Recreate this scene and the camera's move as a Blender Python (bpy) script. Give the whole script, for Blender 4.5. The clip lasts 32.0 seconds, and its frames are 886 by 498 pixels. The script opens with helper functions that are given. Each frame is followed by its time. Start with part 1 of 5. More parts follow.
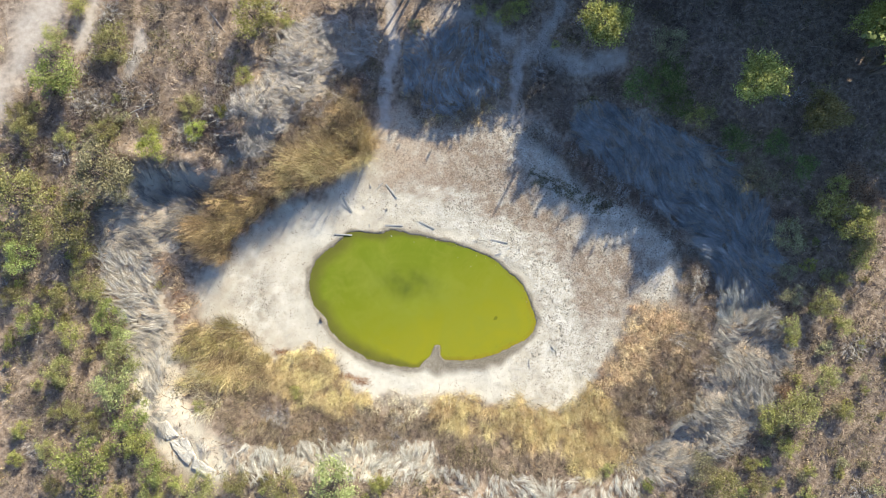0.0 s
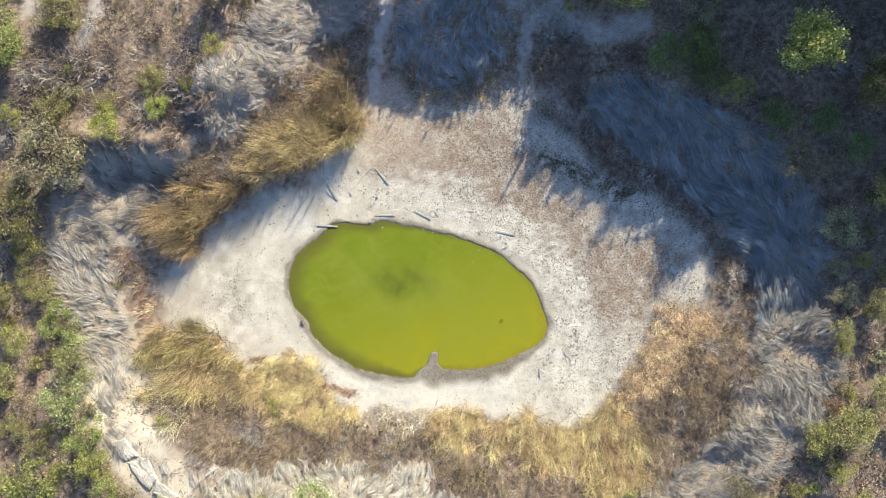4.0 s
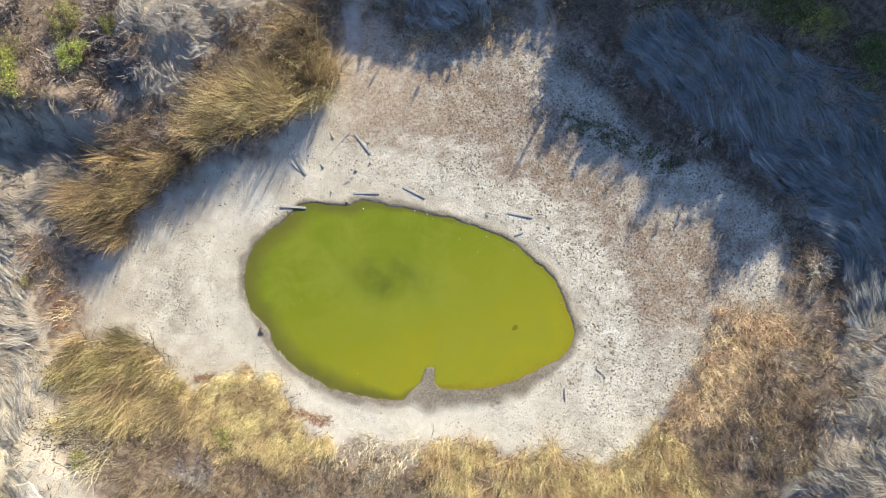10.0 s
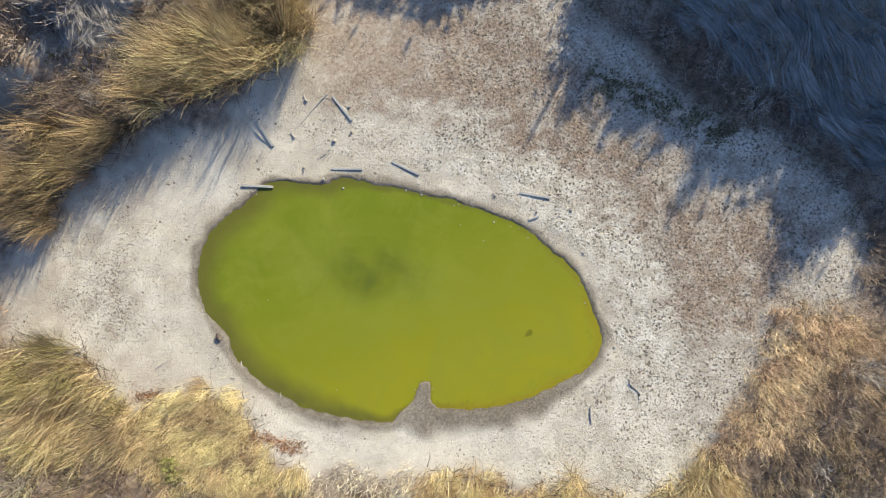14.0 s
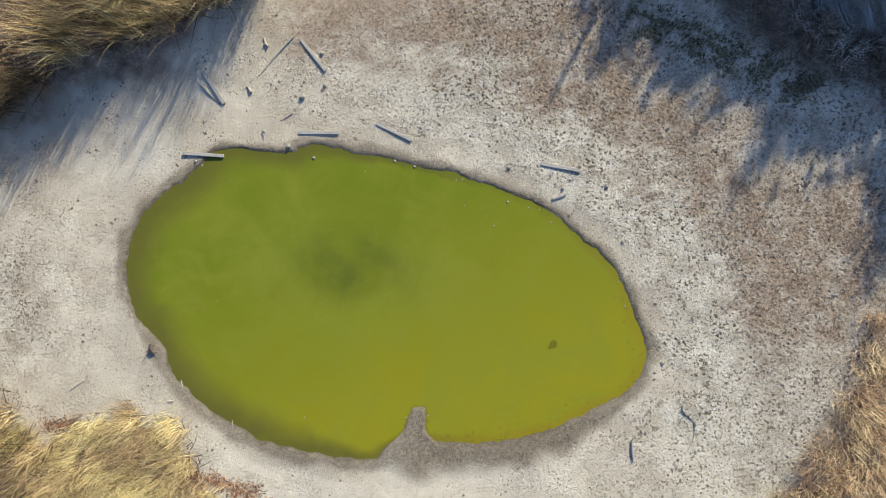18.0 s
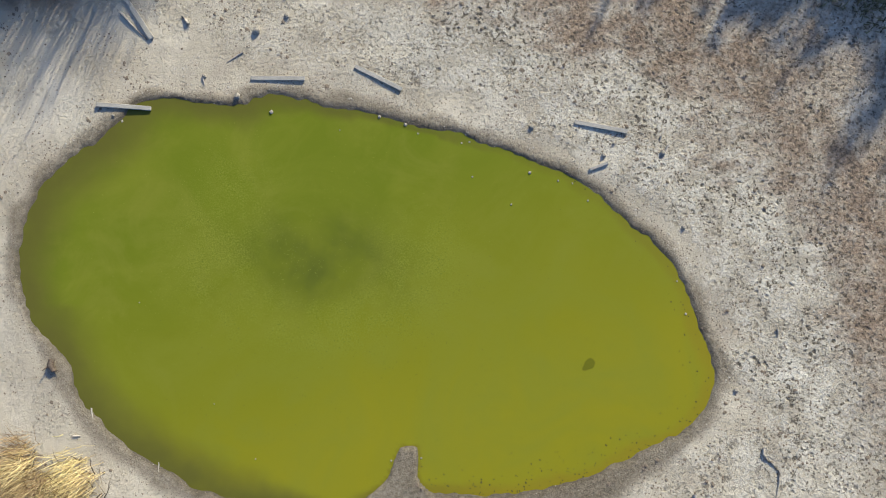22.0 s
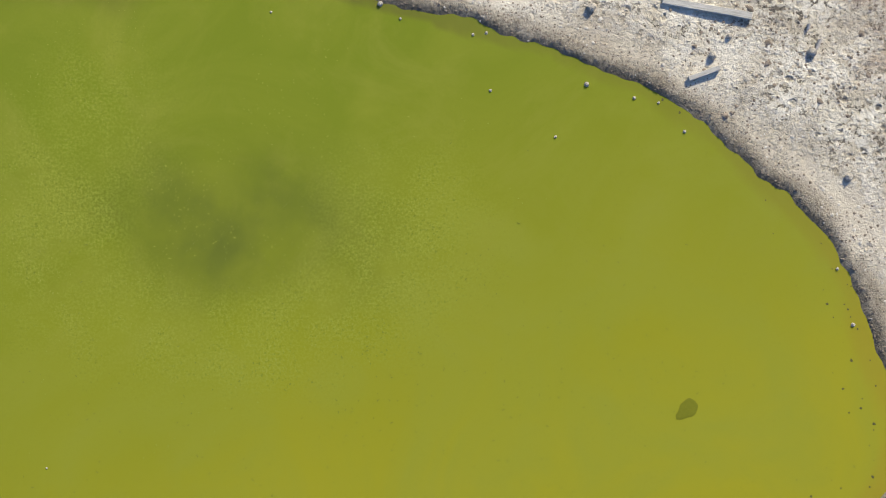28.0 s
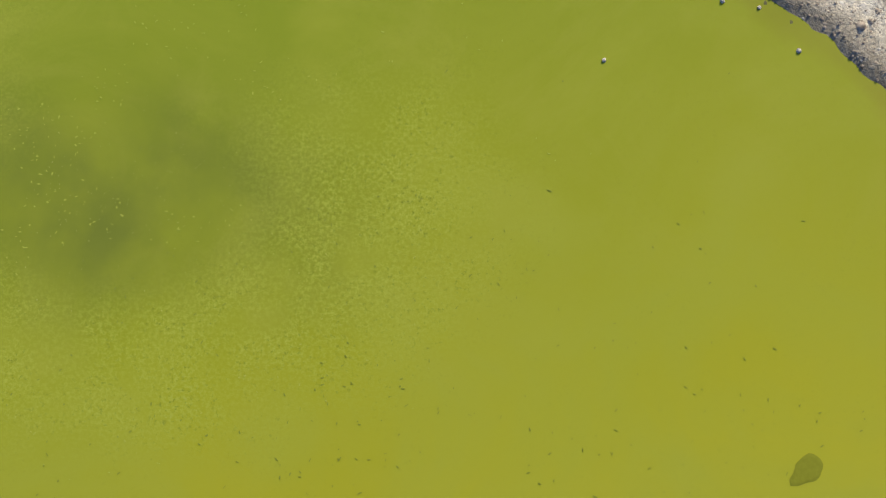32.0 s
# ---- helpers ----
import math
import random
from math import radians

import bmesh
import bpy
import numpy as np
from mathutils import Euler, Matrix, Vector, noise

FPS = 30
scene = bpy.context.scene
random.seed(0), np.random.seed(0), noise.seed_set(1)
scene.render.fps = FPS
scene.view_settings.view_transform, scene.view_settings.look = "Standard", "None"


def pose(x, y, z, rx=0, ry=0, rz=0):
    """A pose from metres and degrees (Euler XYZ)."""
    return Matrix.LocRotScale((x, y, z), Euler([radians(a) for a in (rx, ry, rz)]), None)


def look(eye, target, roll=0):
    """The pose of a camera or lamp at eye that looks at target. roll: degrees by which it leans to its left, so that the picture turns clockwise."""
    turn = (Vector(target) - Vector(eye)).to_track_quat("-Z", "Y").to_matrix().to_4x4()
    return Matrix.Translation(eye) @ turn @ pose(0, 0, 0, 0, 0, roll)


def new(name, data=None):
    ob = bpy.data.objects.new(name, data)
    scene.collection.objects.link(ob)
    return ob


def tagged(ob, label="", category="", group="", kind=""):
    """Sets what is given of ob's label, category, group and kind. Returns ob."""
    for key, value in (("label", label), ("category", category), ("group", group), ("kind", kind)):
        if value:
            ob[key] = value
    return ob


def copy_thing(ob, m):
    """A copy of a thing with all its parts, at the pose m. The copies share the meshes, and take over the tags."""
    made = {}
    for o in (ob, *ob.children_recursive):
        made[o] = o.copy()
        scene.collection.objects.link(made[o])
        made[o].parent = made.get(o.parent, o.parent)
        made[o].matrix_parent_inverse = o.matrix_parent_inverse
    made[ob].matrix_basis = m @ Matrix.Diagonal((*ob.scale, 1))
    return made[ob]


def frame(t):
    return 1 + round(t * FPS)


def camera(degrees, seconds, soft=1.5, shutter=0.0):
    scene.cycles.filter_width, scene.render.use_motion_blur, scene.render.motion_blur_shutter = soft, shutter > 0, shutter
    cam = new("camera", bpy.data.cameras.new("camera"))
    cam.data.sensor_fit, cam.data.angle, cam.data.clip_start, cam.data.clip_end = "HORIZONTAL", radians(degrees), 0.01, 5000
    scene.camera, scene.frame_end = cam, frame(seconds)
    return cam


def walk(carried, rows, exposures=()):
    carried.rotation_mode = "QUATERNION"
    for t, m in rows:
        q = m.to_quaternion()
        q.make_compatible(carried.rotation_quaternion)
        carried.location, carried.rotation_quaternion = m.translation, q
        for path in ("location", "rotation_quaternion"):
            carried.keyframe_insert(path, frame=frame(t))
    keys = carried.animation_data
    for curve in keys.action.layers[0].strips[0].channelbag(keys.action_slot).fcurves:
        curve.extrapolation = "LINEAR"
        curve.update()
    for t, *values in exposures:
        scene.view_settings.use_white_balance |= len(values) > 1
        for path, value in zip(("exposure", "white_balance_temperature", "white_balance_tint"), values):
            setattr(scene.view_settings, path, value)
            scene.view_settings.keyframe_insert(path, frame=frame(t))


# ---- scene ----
cam = camera(70.61, 32.0, soft=1.1)
PATH = [
    (0.0, pose(5.372, -0.438, 57.198, 3.947, 0.696, -0.205)),
    (1.0, pose(5.586, -0.006, 55.508, 3.441, 0.890, -0.189)),
    (2.0, pose(5.722, 0.050, 53.777, 3.352, 1.015, -0.185)),
    (3.0, pose(5.814, -0.051, 51.983, 3.455, 1.110, -0.193)),
    (4.0, pose(5.881, -0.187, 50.140, 3.608, 1.194, -0.212)),
    (5.0, pose(5.935, -0.297, 48.279, 3.735, 1.275, -0.241)),
    (6.0, pose(5.980, -0.362, 46.425, 3.802, 1.354, -0.279)),
    (7.0, pose(6.016, -0.383, 44.592, 3.805, 1.426, -0.324)),
    (8.0, pose(6.041, -0.375, 42.784, 3.755, 1.487, -0.372)),
    (9.0, pose(6.052, -0.353, 40.996, 3.673, 1.529, -0.420)),
    (10.0, pose(6.047, -0.330, 39.217, 3.576, 1.548, -0.467)),
    (11.0, pose(6.025, -0.316, 37.436, 3.482, 1.541, -0.508)),
    (12.0, pose(5.985, -0.313, 35.643, 3.400, 1.506, -0.541)),
    (13.0, pose(5.930, -0.319, 33.837, 3.332, 1.447, -0.562)),
    (14.0, pose(5.863, -0.329, 32.018, 3.276, 1.367, -0.569)),
    (15.0, pose(5.788, -0.338, 30.198, 3.225, 1.274, -0.561)),
    (16.0, pose(5.711, -0.338, 28.389, 3.167, 1.175, -0.534)),
    (17.0, pose(5.636, -0.328, 26.609, 3.094, 1.079, -0.487)),
    (18.0, pose(5.569, -0.307, 24.873, 3.000, 0.994, -0.421)),
    (19.0, pose(5.513, -0.279, 23.196, 2.885, 0.925, -0.336)),
    (20.0, pose(5.472, -0.251, 21.586, 2.755, 0.880, -0.232)),
    (21.0, pose(5.446, -0.232, 20.047, 2.627, 0.859, -0.111)),
    (22.0, pose(5.434, -0.234, 18.578, 2.524, 0.863, 0.022)),
    (23.0, pose(5.434, -0.266, 17.171, 2.475, 0.888, 0.163)),
    (24.0, pose(5.442, -0.332, 15.821, 2.513, 0.929, 0.308)),
    (25.0, pose(5.450, -0.434, 14.521, 2.663, 0.975, 0.447)),
    (26.0, pose(5.454, -0.562, 13.271, 2.940, 1.017, 0.573)),
    (27.0, pose(5.448, -0.702, 12.081, 3.335, 1.045, 0.675)),
    (28.0, pose(5.431, -0.829, 10.964, 3.797, 1.050, 0.741)),
    (29.0, pose(5.404, -0.913, 9.940, 4.218, 1.031, 0.757)),
    (30.0, pose(5.378, -0.925, 9.013, 4.410, 0.990, 0.707)),
    (31.0, pose(5.374, -0.846, 8.157, 4.078, 0.947, 0.573)),
    (32.0, pose(5.427, -0.675, 7.270, 2.790, 0.934, 0.334)),
]
walk(cam, PATH, [(0, 1.45, 5220, 12), (11, 1.25, 5250, 13.5), (17, 0.94, 5250, 13), (21, 0.8, 5230, 12.5), (25, 0.92, 5270, 14), (28, 1.14, 5320, 15), (32, 1.32, 5400, 15)])

# ---- daylight: a clear low sun from the north-east and the sky ----
SUN_TURN, SUN_UP = radians(28.5), radians(23.5)
toward_sun = Vector((math.sin(SUN_TURN) * math.cos(SUN_UP), math.cos(SUN_TURN) * math.cos(SUN_UP), math.sin(SUN_UP)))
sun = new("sun", bpy.data.lights.new("sun", "SUN"))
sun.data.energy, sun.data.angle, sun.data.color = 5.2, radians(0.53), (1.0, 0.822, 0.48)
sun.matrix_world = look(toward_sun * 200, (0, 0, 0))
world = bpy.data.worlds.new("sky")
scene.world = world
world.use_nodes = True
sky = world.node_tree.nodes.new("ShaderNodeTexSky")
sky.sky_type, sky.sun_disc, sky.ozone_density = "NISHITA", False, 1.4
sky.sun_elevation, sky.sun_rotation = SUN_UP, SUN_TURN
world.node_tree.links.new(sky.outputs[0], world.node_tree.nodes["Background"].inputs[0])
world.node_tree.nodes["Background"].inputs[1].default_value = 0.093


# ---- materials ----
class Nodes:
    """A short way to write a node material."""

    def __init__(self, name, rough=0.8, spec=0.3):
        self.m = bpy.data.materials.new(name)
        self.m.use_nodes = True
        self.t = self.m.node_tree
        self.b = self.t.nodes["Principled BSDF"]
        self.b.inputs["Roughness"].default_value = rough
        self.b.inputs["Specular IOR Level"].default_value = spec
        self.co = self.add("ShaderNodeTexCoord").outputs["Object"]

    def add(self, kind, **sockets):
        n = self.t.nodes.new(kind)
        for key, v in sockets.items():
            self.put(n.inputs[key], v)
        return n

    def put(self, socket, v):
        if isinstance(v, bpy.types.NodeSocket):
            self.t.links.new(v, socket)
        elif isinstance(v, tuple) and len(v) == 3 and socket.type == "RGBA":
            socket.default_value = (*v, 1)
        else:
            socket.default_value = v

    def noise(self, scale, detail=4.0, rough=0.55, co=None, warp=0.0):
        n = self.add("ShaderNodeTexNoise", Scale=scale, Detail=detail, Roughness=rough, Distortion=warp)
        self.t.links.new(co or self.co, n.inputs["Vector"])
        return n.outputs["Fac"]

    def warped(self, scale, amount):
        n = self.add("ShaderNodeTexNoise", Scale=scale, Detail=3.0)
        self.t.links.new(self.co, n.inputs["Vector"])
        sub = self.add("ShaderNodeVectorMath")
        sub.operation = "MULTIPLY_ADD"
        self.t.links.new(n.outputs["Color"], sub.inputs[0])
        sub.inputs[1].default_value = (amount, amount, 0)
        self.t.links.new(self.co, sub.inputs[2])
        return sub.outputs[0]

    def cells(self, scale, feature="F1", co=None):
        n = self.add("ShaderNodeTexVoronoi", Scale=scale)
        n.feature = feature
        self.t.links.new(co or self.co, n.inputs["Vector"])
        return n.outputs["Distance"]

    def span(self, v, a, b, c=0.0, d=1.0):
        n = self.add("ShaderNodeMapRange")
        n.inputs[0].default_value = 0
        self.put(n.inputs[0], v)
        for i, k in zip((1, 2, 3, 4), (a, b, c, d)):
            n.inputs[i].default_value = k
        return n.outputs[0]

    def math(self, op, a, b=0.0):
        n = self.add("ShaderNodeMath")
        n.operation = op
        self.put(n.inputs[0], a)
        self.put(n.inputs[1], b)
        return n.outputs[0]

    def mix(self, f, a, b, how="MIX"):
        n = self.add("ShaderNodeMix")
        n.data_type, n.blend_type = "RGBA", how
        self.put(n.inputs[0], f)
        self.put(n.inputs[6], a)
        self.put(n.inputs[7], b)
        return n.outputs[2]

    def ramp(self, f, *stops):
        n = self.add("ShaderNodeValToRGB", Fac=f)
        e = n.color_ramp.elements
        while len(e) < len(stops):
            e.new(0.5)
        for el, (p, c) in zip(e, stops):
            el.position, el.color = p, (*c, 1)
        return n.outputs[0]

    def attr(self, name):
        n = self.add("ShaderNodeAttribute")
        n.attribute_name = name
        return n

    def done(self, colour, bump=None, strength=0.4, dist=0.02, rough=None):
        self.put(self.b.inputs["Base Color"], colour)
        if rough is not None:
            self.put(self.b.inputs["Roughness"], rough)
        if bump is not None:
            n = self.add("ShaderNodeBump", Strength=strength, Distance=dist, Height=bump)
            self.t.links.new(n.outputs[0], self.b.inputs["Normal"])
        return self.m


def foliage(name, *colours, rough=0.65, sheer=0.0, patch=0.6, sheaf=0.0):
    """Leaves or blades that differ one from the next, with paler and darker patches."""
    k = Nodes(name, rough + 0.1, 0.15)
    isle = k.add("ShaderNodeNewGeometry").outputs["Random Per Island"]
    each = k.add("ShaderNodeObjectInfo").outputs["Random"]
    if sheaf:
        isle = k.math("ADD", k.math("MULTIPLY", k.attr("sheaf").outputs["Fac"], sheaf), k.math("MULTIPLY", isle, 1 - sheaf))
    n = len(colours)
    c = k.ramp(isle, *[(i / (n - 1), col) for i, col in enumerate(colours)])
    hsv = k.add("ShaderNodeHueSaturation", Color=c)
    k.put(hsv.inputs["Value"], k.math("MULTIPLY", k.span(each, 0, 1, 0.75, 1.2), k.span(k.noise(1.3, 4), 0.3, 0.7, 1 - patch * 0.6, 1 + patch * 0.4)))
    k.put(hsv.inputs["Hue"], k.span(each, 0, 1, 0.485, 0.515))
    k.put(k.b.inputs["Base Color"], hsv.outputs[0])
    if sheer:
        tr = k.add("ShaderNodeBsdfTranslucent", Color=hsv.outputs[0])
        mx = k.add("ShaderNodeMixShader", Fac=sheer)
        k.t.links.new(k.b.outputs[0], mx.inputs[1])
        k.t.links.new(tr.outputs[0], mx.inputs[2])
        k.t.links.new(mx.outputs[0], k.t.nodes["Material Output"].inputs[0])
    return k.m


def earth():
    k = Nodes("shore_and_soil", 0.95, 0.15)
    zone = k.attr("zone")
    z = k.add("ShaderNodeSeparateColor", Color=zone.outputs["Color"])
    bare, wet, tan, path = z.outputs[0], z.outputs[1], z.outputs[2], zone.outputs["Alpha"]
    trampled = k.attr("trampled").outputs["Fac"]
    n1, n2, n3, n4 = k.noise(0.35, 4), k.noise(2.2, 5), k.noise(9, 5), k.noise(30, 6, 0.7)
    # litter and soil of the scrub
    soil = k.ramp(n2, (0.28, (0.1, 0.07, 0.05)), (0.5, (0.25, 0.185, 0.13)), (0.74, (0.39, 0.31, 0.235)))
    soil = k.mix(k.span(n3, 0.5, 0.7, 0, 0.7), soil, (0.1, 0.075, 0.058))
    # salt crust: pale where smooth, pocked with hoof pits where cattle have trodden it
    crust = k.ramp(n1, (0.3, (0.37, 0.322, 0.246)), (0.5, (0.455, 0.403, 0.313)), (0.68, (0.59, 0.535, 0.432)))
    crust = k.mix(k.span(n2, 0.4, 0.72, 0, 0.4), crust, (0.36, 0.31, 0.25))
    freckle = k.span(k.math("MULTIPLY", k.noise(11, 5, 0.75), k.span(k.noise(0.8, 3), 0.35, 0.62, 0.72, 1.06)), 0.5, 0.6)
    crust = k.mix(k.math("MULTIPLY", freckle, k.span(trampled, 0, 1, 0.15, 0.4)), crust, (0.2, 0.17, 0.14))
    tan_soft = k.ramp(k.noise(6, 6, 0.66, warp=0.4), (0.36, (0.19, 0.137, 0.095)), (0.5, (0.32, 0.24, 0.17)), (0.64, (0.43, 0.34, 0.248)))
    tan_dark = k.ramp(k.noise(8, 6, 0.7, warp=0.4), (0.36, (0.105, 0.075, 0.054)), (0.5, (0.25, 0.183, 0.13)), (0.66, (0.39, 0.305, 0.225)))
    brown = k.mix(trampled, tan_soft, tan_dark)
    frost = k.math("ADD", k.noise(0.9, 5, 0.65, warp=0.5), k.math("MULTIPLY", k.noise(5, 5, 0.7), 0.6))
    covered = k.math("MULTIPLY", tan, k.span(frost, 0.72, 1.02, 1, 0.25))
    patchy = k.math("MAXIMUM", k.math("MULTIPLY", tan, 0.9), k.span(k.noise(0.75, 4, 0.6), 0.4, 0.56, 0.15, 1))
    where = k.math("MULTIPLY", trampled, patchy)
    pit = k.math("MULTIPLY", k.span(k.cells(4.2, "F1", k.warped(5, 0.16)), 0.16, 0.34, 1, 0), k.span(k.noise(2.3, 4, 0.7), 0.46, 0.54))
    small = k.span(k.noise(7, 5, 0.66), 0.565, 0.605)
    pit = k.math("MULTIPLY", k.math("MAXIMUM", pit, small), where)
    crust = k.mix(k.math("MULTIPLY", trampled, k.math("MULTIPLY", k.span(n3, 0.38, 0.56), k.span(k.noise(1.4, 4, 0.6), 0.35, 0.6, 0.1, 0.62))), crust, (0.7, 0.665, 0.59))
    crust = k.mix(covered, crust, brown)
    crust = k.mix(k.math("MULTIPLY", pit, 0.9), crust, (0.11, 0.092, 0.073))
    crumb = k.cells(13, "F1", k.warped(9, 0.06))
    crack = k.span(k.cells(8, "DISTANCE_TO_EDGE", k.warped(7, 0.12)), 0.0, 0.07, 1, 0)
    crust = k.mix(k.math("MULTIPLY", k.math("MULTIPLY", crack, k.span(n3, 0.4, 0.65, 0, 1)), 0.16), crust, (0.22, 0.19, 0.16))
    crust = k.mix(k.math("MULTIPLY", k.attr("salt").outputs["Fac"], k.span(k.noise(1.7, 5, 0.65), 0.3, 0.62, 0.25, 0.85)), crust, (0.575, 0.52, 0.425))
    mud = k.ramp(n4, (0.34, (0.065, 0.053, 0.036)), (0.66, (0.22, 0.182, 0.13)))
    crust = k.mix(k.math("MULTIPLY", wet, k.span(n3, 0.3, 0.65, 0.7, 1)), crust, mud)
    crust = k.mix(k.math("MULTIPLY", k.attr("soaked").outputs["Fac"], 0.65), crust, (0.052, 0.042, 0.028))
    trod = k.ramp(n2, (0.3, (0.31, 0.262, 0.218)), (0.7, (0.42, 0.365, 0.31)))
    c = k.mix(path, k.mix(bare, soil, crust), trod)
    grain = k.math("MULTIPLY", n4, k.span(k.math("MAXIMUM", trampled, wet), 0, 1, 0.25, 0.6))
    tall = k.math("ADD", k.math("MULTIPLY", n3, k.span(trampled, 0, 1, 0.4, 0.75)), k.math("ADD", grain, k.math("MULTIPLY", crack, -0.06)))
    tall = k.math("ADD", tall, k.math("MULTIPLY", freckle, -0.22))
    tall = k.math("ADD", tall, k.math("MULTIPLY", pit, -1.2))
    tall = k.math("ADD", tall, k.math("MULTIPLY", trampled, k.math("ADD", k.math("MULTIPLY", k.noise(12, 5, 0.7), 0.75), k.math("MULTIPLY", crumb, -0.25))))
    return k.done(c, tall, 1.0, 0.06, k.span(wet, 0.4, 1, 0.95, 0.82))


def algae_water():
    k = Nodes("algae_water", 0.16, 0.25)
    k.b.inputs["IOR"].default_value = 1.33
    depth = k.attr("depth")
    a, ring = k.add("ShaderNodeSeparateColor", Color=depth.outputs["Color"]), depth.outputs["Alpha"]
    shallow, deep, east = a.outputs[0], a.outputs[1], a.outputs[2]
    c = k.mix(east, (0.122, 0.149, 0.007), (0.208, 0.196, 0.006))
    c = k.mix(k.span(k.noise(0.32, 5, 0.6, warp=1.6), 0.4, 0.68, 0, 0.6), c, (0.172, 0.185, 0.015))
    wisp = k.math("MULTIPLY", k.span(k.noise(0.5, 6, 0.68, warp=0.9), 0.48, 0.68), k.span(east, 0.15, 0.65, 0.42, 0.1))
    c = k.mix(wisp, c, (0.19, 0.193, 0.024))
    c = k.mix(k.math("MULTIPLY", deep, k.span(k.noise(1.1, 5), 0.3, 0.65, 0.35, 0.85)), c, (0.074, 0.089, 0.012))
    c = k.mix(k.math("MULTIPLY", shallow, k.span(k.noise(1.2, 3), 0.3, 0.6, 0.85, 1)), c, k.mix(k.math("MULTIPLY", east, k.span(k.add("ShaderNodeSeparateXYZ", Vector=k.co).outputs[0], 1.0, 7.0)), (0.096, 0.093, 0.016), (0.2, 0.166, 0.009)))
    clump = k.noise(1.1, 5, 0.65, warp=0.6)
    clot = k.math("MULTIPLY", k.span(k.noise(21, 5, 0.75), 0.45, 0.6), k.math("MULTIPLY", ring, k.span(clump, 0.35, 0.62, 0.15, 1)))
    c = k.mix(clot, c, (0.19, 0.212, 0.022))
    speck = k.math("MULTIPLY", k.span(k.noise(16, 6, 0.75), 0.55, 0.64), k.math("MULTIPLY", k.span(ring, 0, 1, 0.12, 0.95), k.span(clump, 0.42, 0.62)))
    c = k.mix(speck, c, (0.085, 0.105, 0.01))
    return k.done(c, k.noise(18, 3), 0.04, 0.01)


def grained(name, *stops, scale=30, stretch=(1, 12, 12), bump=0.5, rough=0.85):
    k = Nodes(name, rough, 0.2)
    mp = k.add("ShaderNodeMapping", Vector=k.co)
    mp.inputs["Scale"].default_value = stretch
    g = k.noise(scale * 0.2, 5, 0.6, mp.outputs[0])
    c = k.ramp(g, *stops)
    c = k.mix(k.span(k.noise(3, 3), 0.4, 0.7, 0, 0.4), c, stops[0][1])
    return k.done(c, g, bump, 0.01)


def mottled(name, a, b, scale=8, rough=0.85, bump=0.5, spec=0.25):
    k = Nodes(name, rough, spec)
    n = k.noise(scale, 5)
    c = k.mix(k.span(n, 0.35, 0.65), a, b)
    c = k.mix(k.span(k.noise(scale * 5, 3), 0.45, 0.7, 0, 0.4), c, a)
    return k.done(c, n, bump, 0.02)


EARTH, WATER = earth(), algae_water()
BARK = grained("bark", (0.3, (0.07, 0.05, 0.038)), (0.7, (0.2, 0.16, 0.125)), stretch=(8, 8, 1))
PLANK = grained("weathered_plank", (0.3, (0.22, 0.208, 0.187)), (0.7, (0.46, 0.44, 0.405)), stretch=(0.6, 14, 14))
GREYWOOD = grained("grey_driftwood", (0.3, (0.26, 0.235, 0.205)), (0.7, (0.48, 0.44, 0.39)), stretch=(1, 9, 9))
STONE = mottled("pale_stone", (0.187, 0.166, 0.136), (0.425, 0.391, 0.340), 22)
CLOD = mottled("dry_mud_clod", (0.12, 0.094, 0.07), (0.28, 0.225, 0.17), 20)
CRUMB = mottled("salt_crumb", (0.3, 0.265, 0.215), (0.56, 0.52, 0.45), 16)
SHRED = mottled("algae_shred", (0.095, 0.11, 0.01), (0.12, 0.135, 0.013), 14, 0.7, 0.1, 0.1)
MATTED = mottled("matted_algae", (0.108, 0.112, 0.007), (0.122, 0.125, 0.008), 14, 0.7, 0.1, 0.05)
ROT = mottled("rotting_litter", (0.04, 0.038, 0.01), (0.075, 0.07, 0.018), 20, 0.8)
REED_PALE = foliage("pale_straw_reed", (0.45, 0.37, 0.23), (0.68, 0.59, 0.42), (0.82, 0.76, 0.6), sheer=0.2)
FLOC = mottled("green_floc", (0.17, 0.19, 0.02), (0.2, 0.215, 0.028), 20, 0.7, 0.1, 0.05)
FLECK = mottled("pale_floc", (0.24, 0.26, 0.06), (0.34, 0.35, 0.12), 30, 0.6)
REED_GOLD = foliage("golden_reed", (0.12, 0.078, 0.036), (0.36, 0.255, 0.12), (0.6, 0.46, 0.235), (0.74, 0.61, 0.36), (0.42, 0.335, 0.14), sheer=0.2)
REED_OLIVE = foliage("olive_brown_reed", (0.05, 0.042, 0.018), (0.25, 0.2, 0.08), (0.54, 0.44, 0.19), (0.2, 0.18, 0.06), (0.4, 0.33, 0.13), sheer=0.2)
REED_UMBER = foliage("umber_reed", (0.06, 0.042, 0.026), (0.2, 0.145, 0.085), (0.42, 0.31, 0.18), (0.13, 0.095, 0.06), (0.3, 0.24, 0.11), sheer=0.15)
REED_RUST = foliage("rust_brown_litter", (0.12, 0.055, 0.028), (0.3, 0.145, 0.07), (0.42, 0.24, 0.12))
REED_STRAW = foliage("straw_reed", (0.25, 0.18, 0.08), (0.54, 0.42, 0.195), (0.66, 0.54, 0.27), (0.73, 0.62, 0.35), (0.48, 0.41, 0.155), sheer=0.2)
REED_TAN = foliage("tan_reed", (0.2, 0.13, 0.06), (0.5, 0.36, 0.17), (0.68, 0.53, 0.29), sheer=0.2)
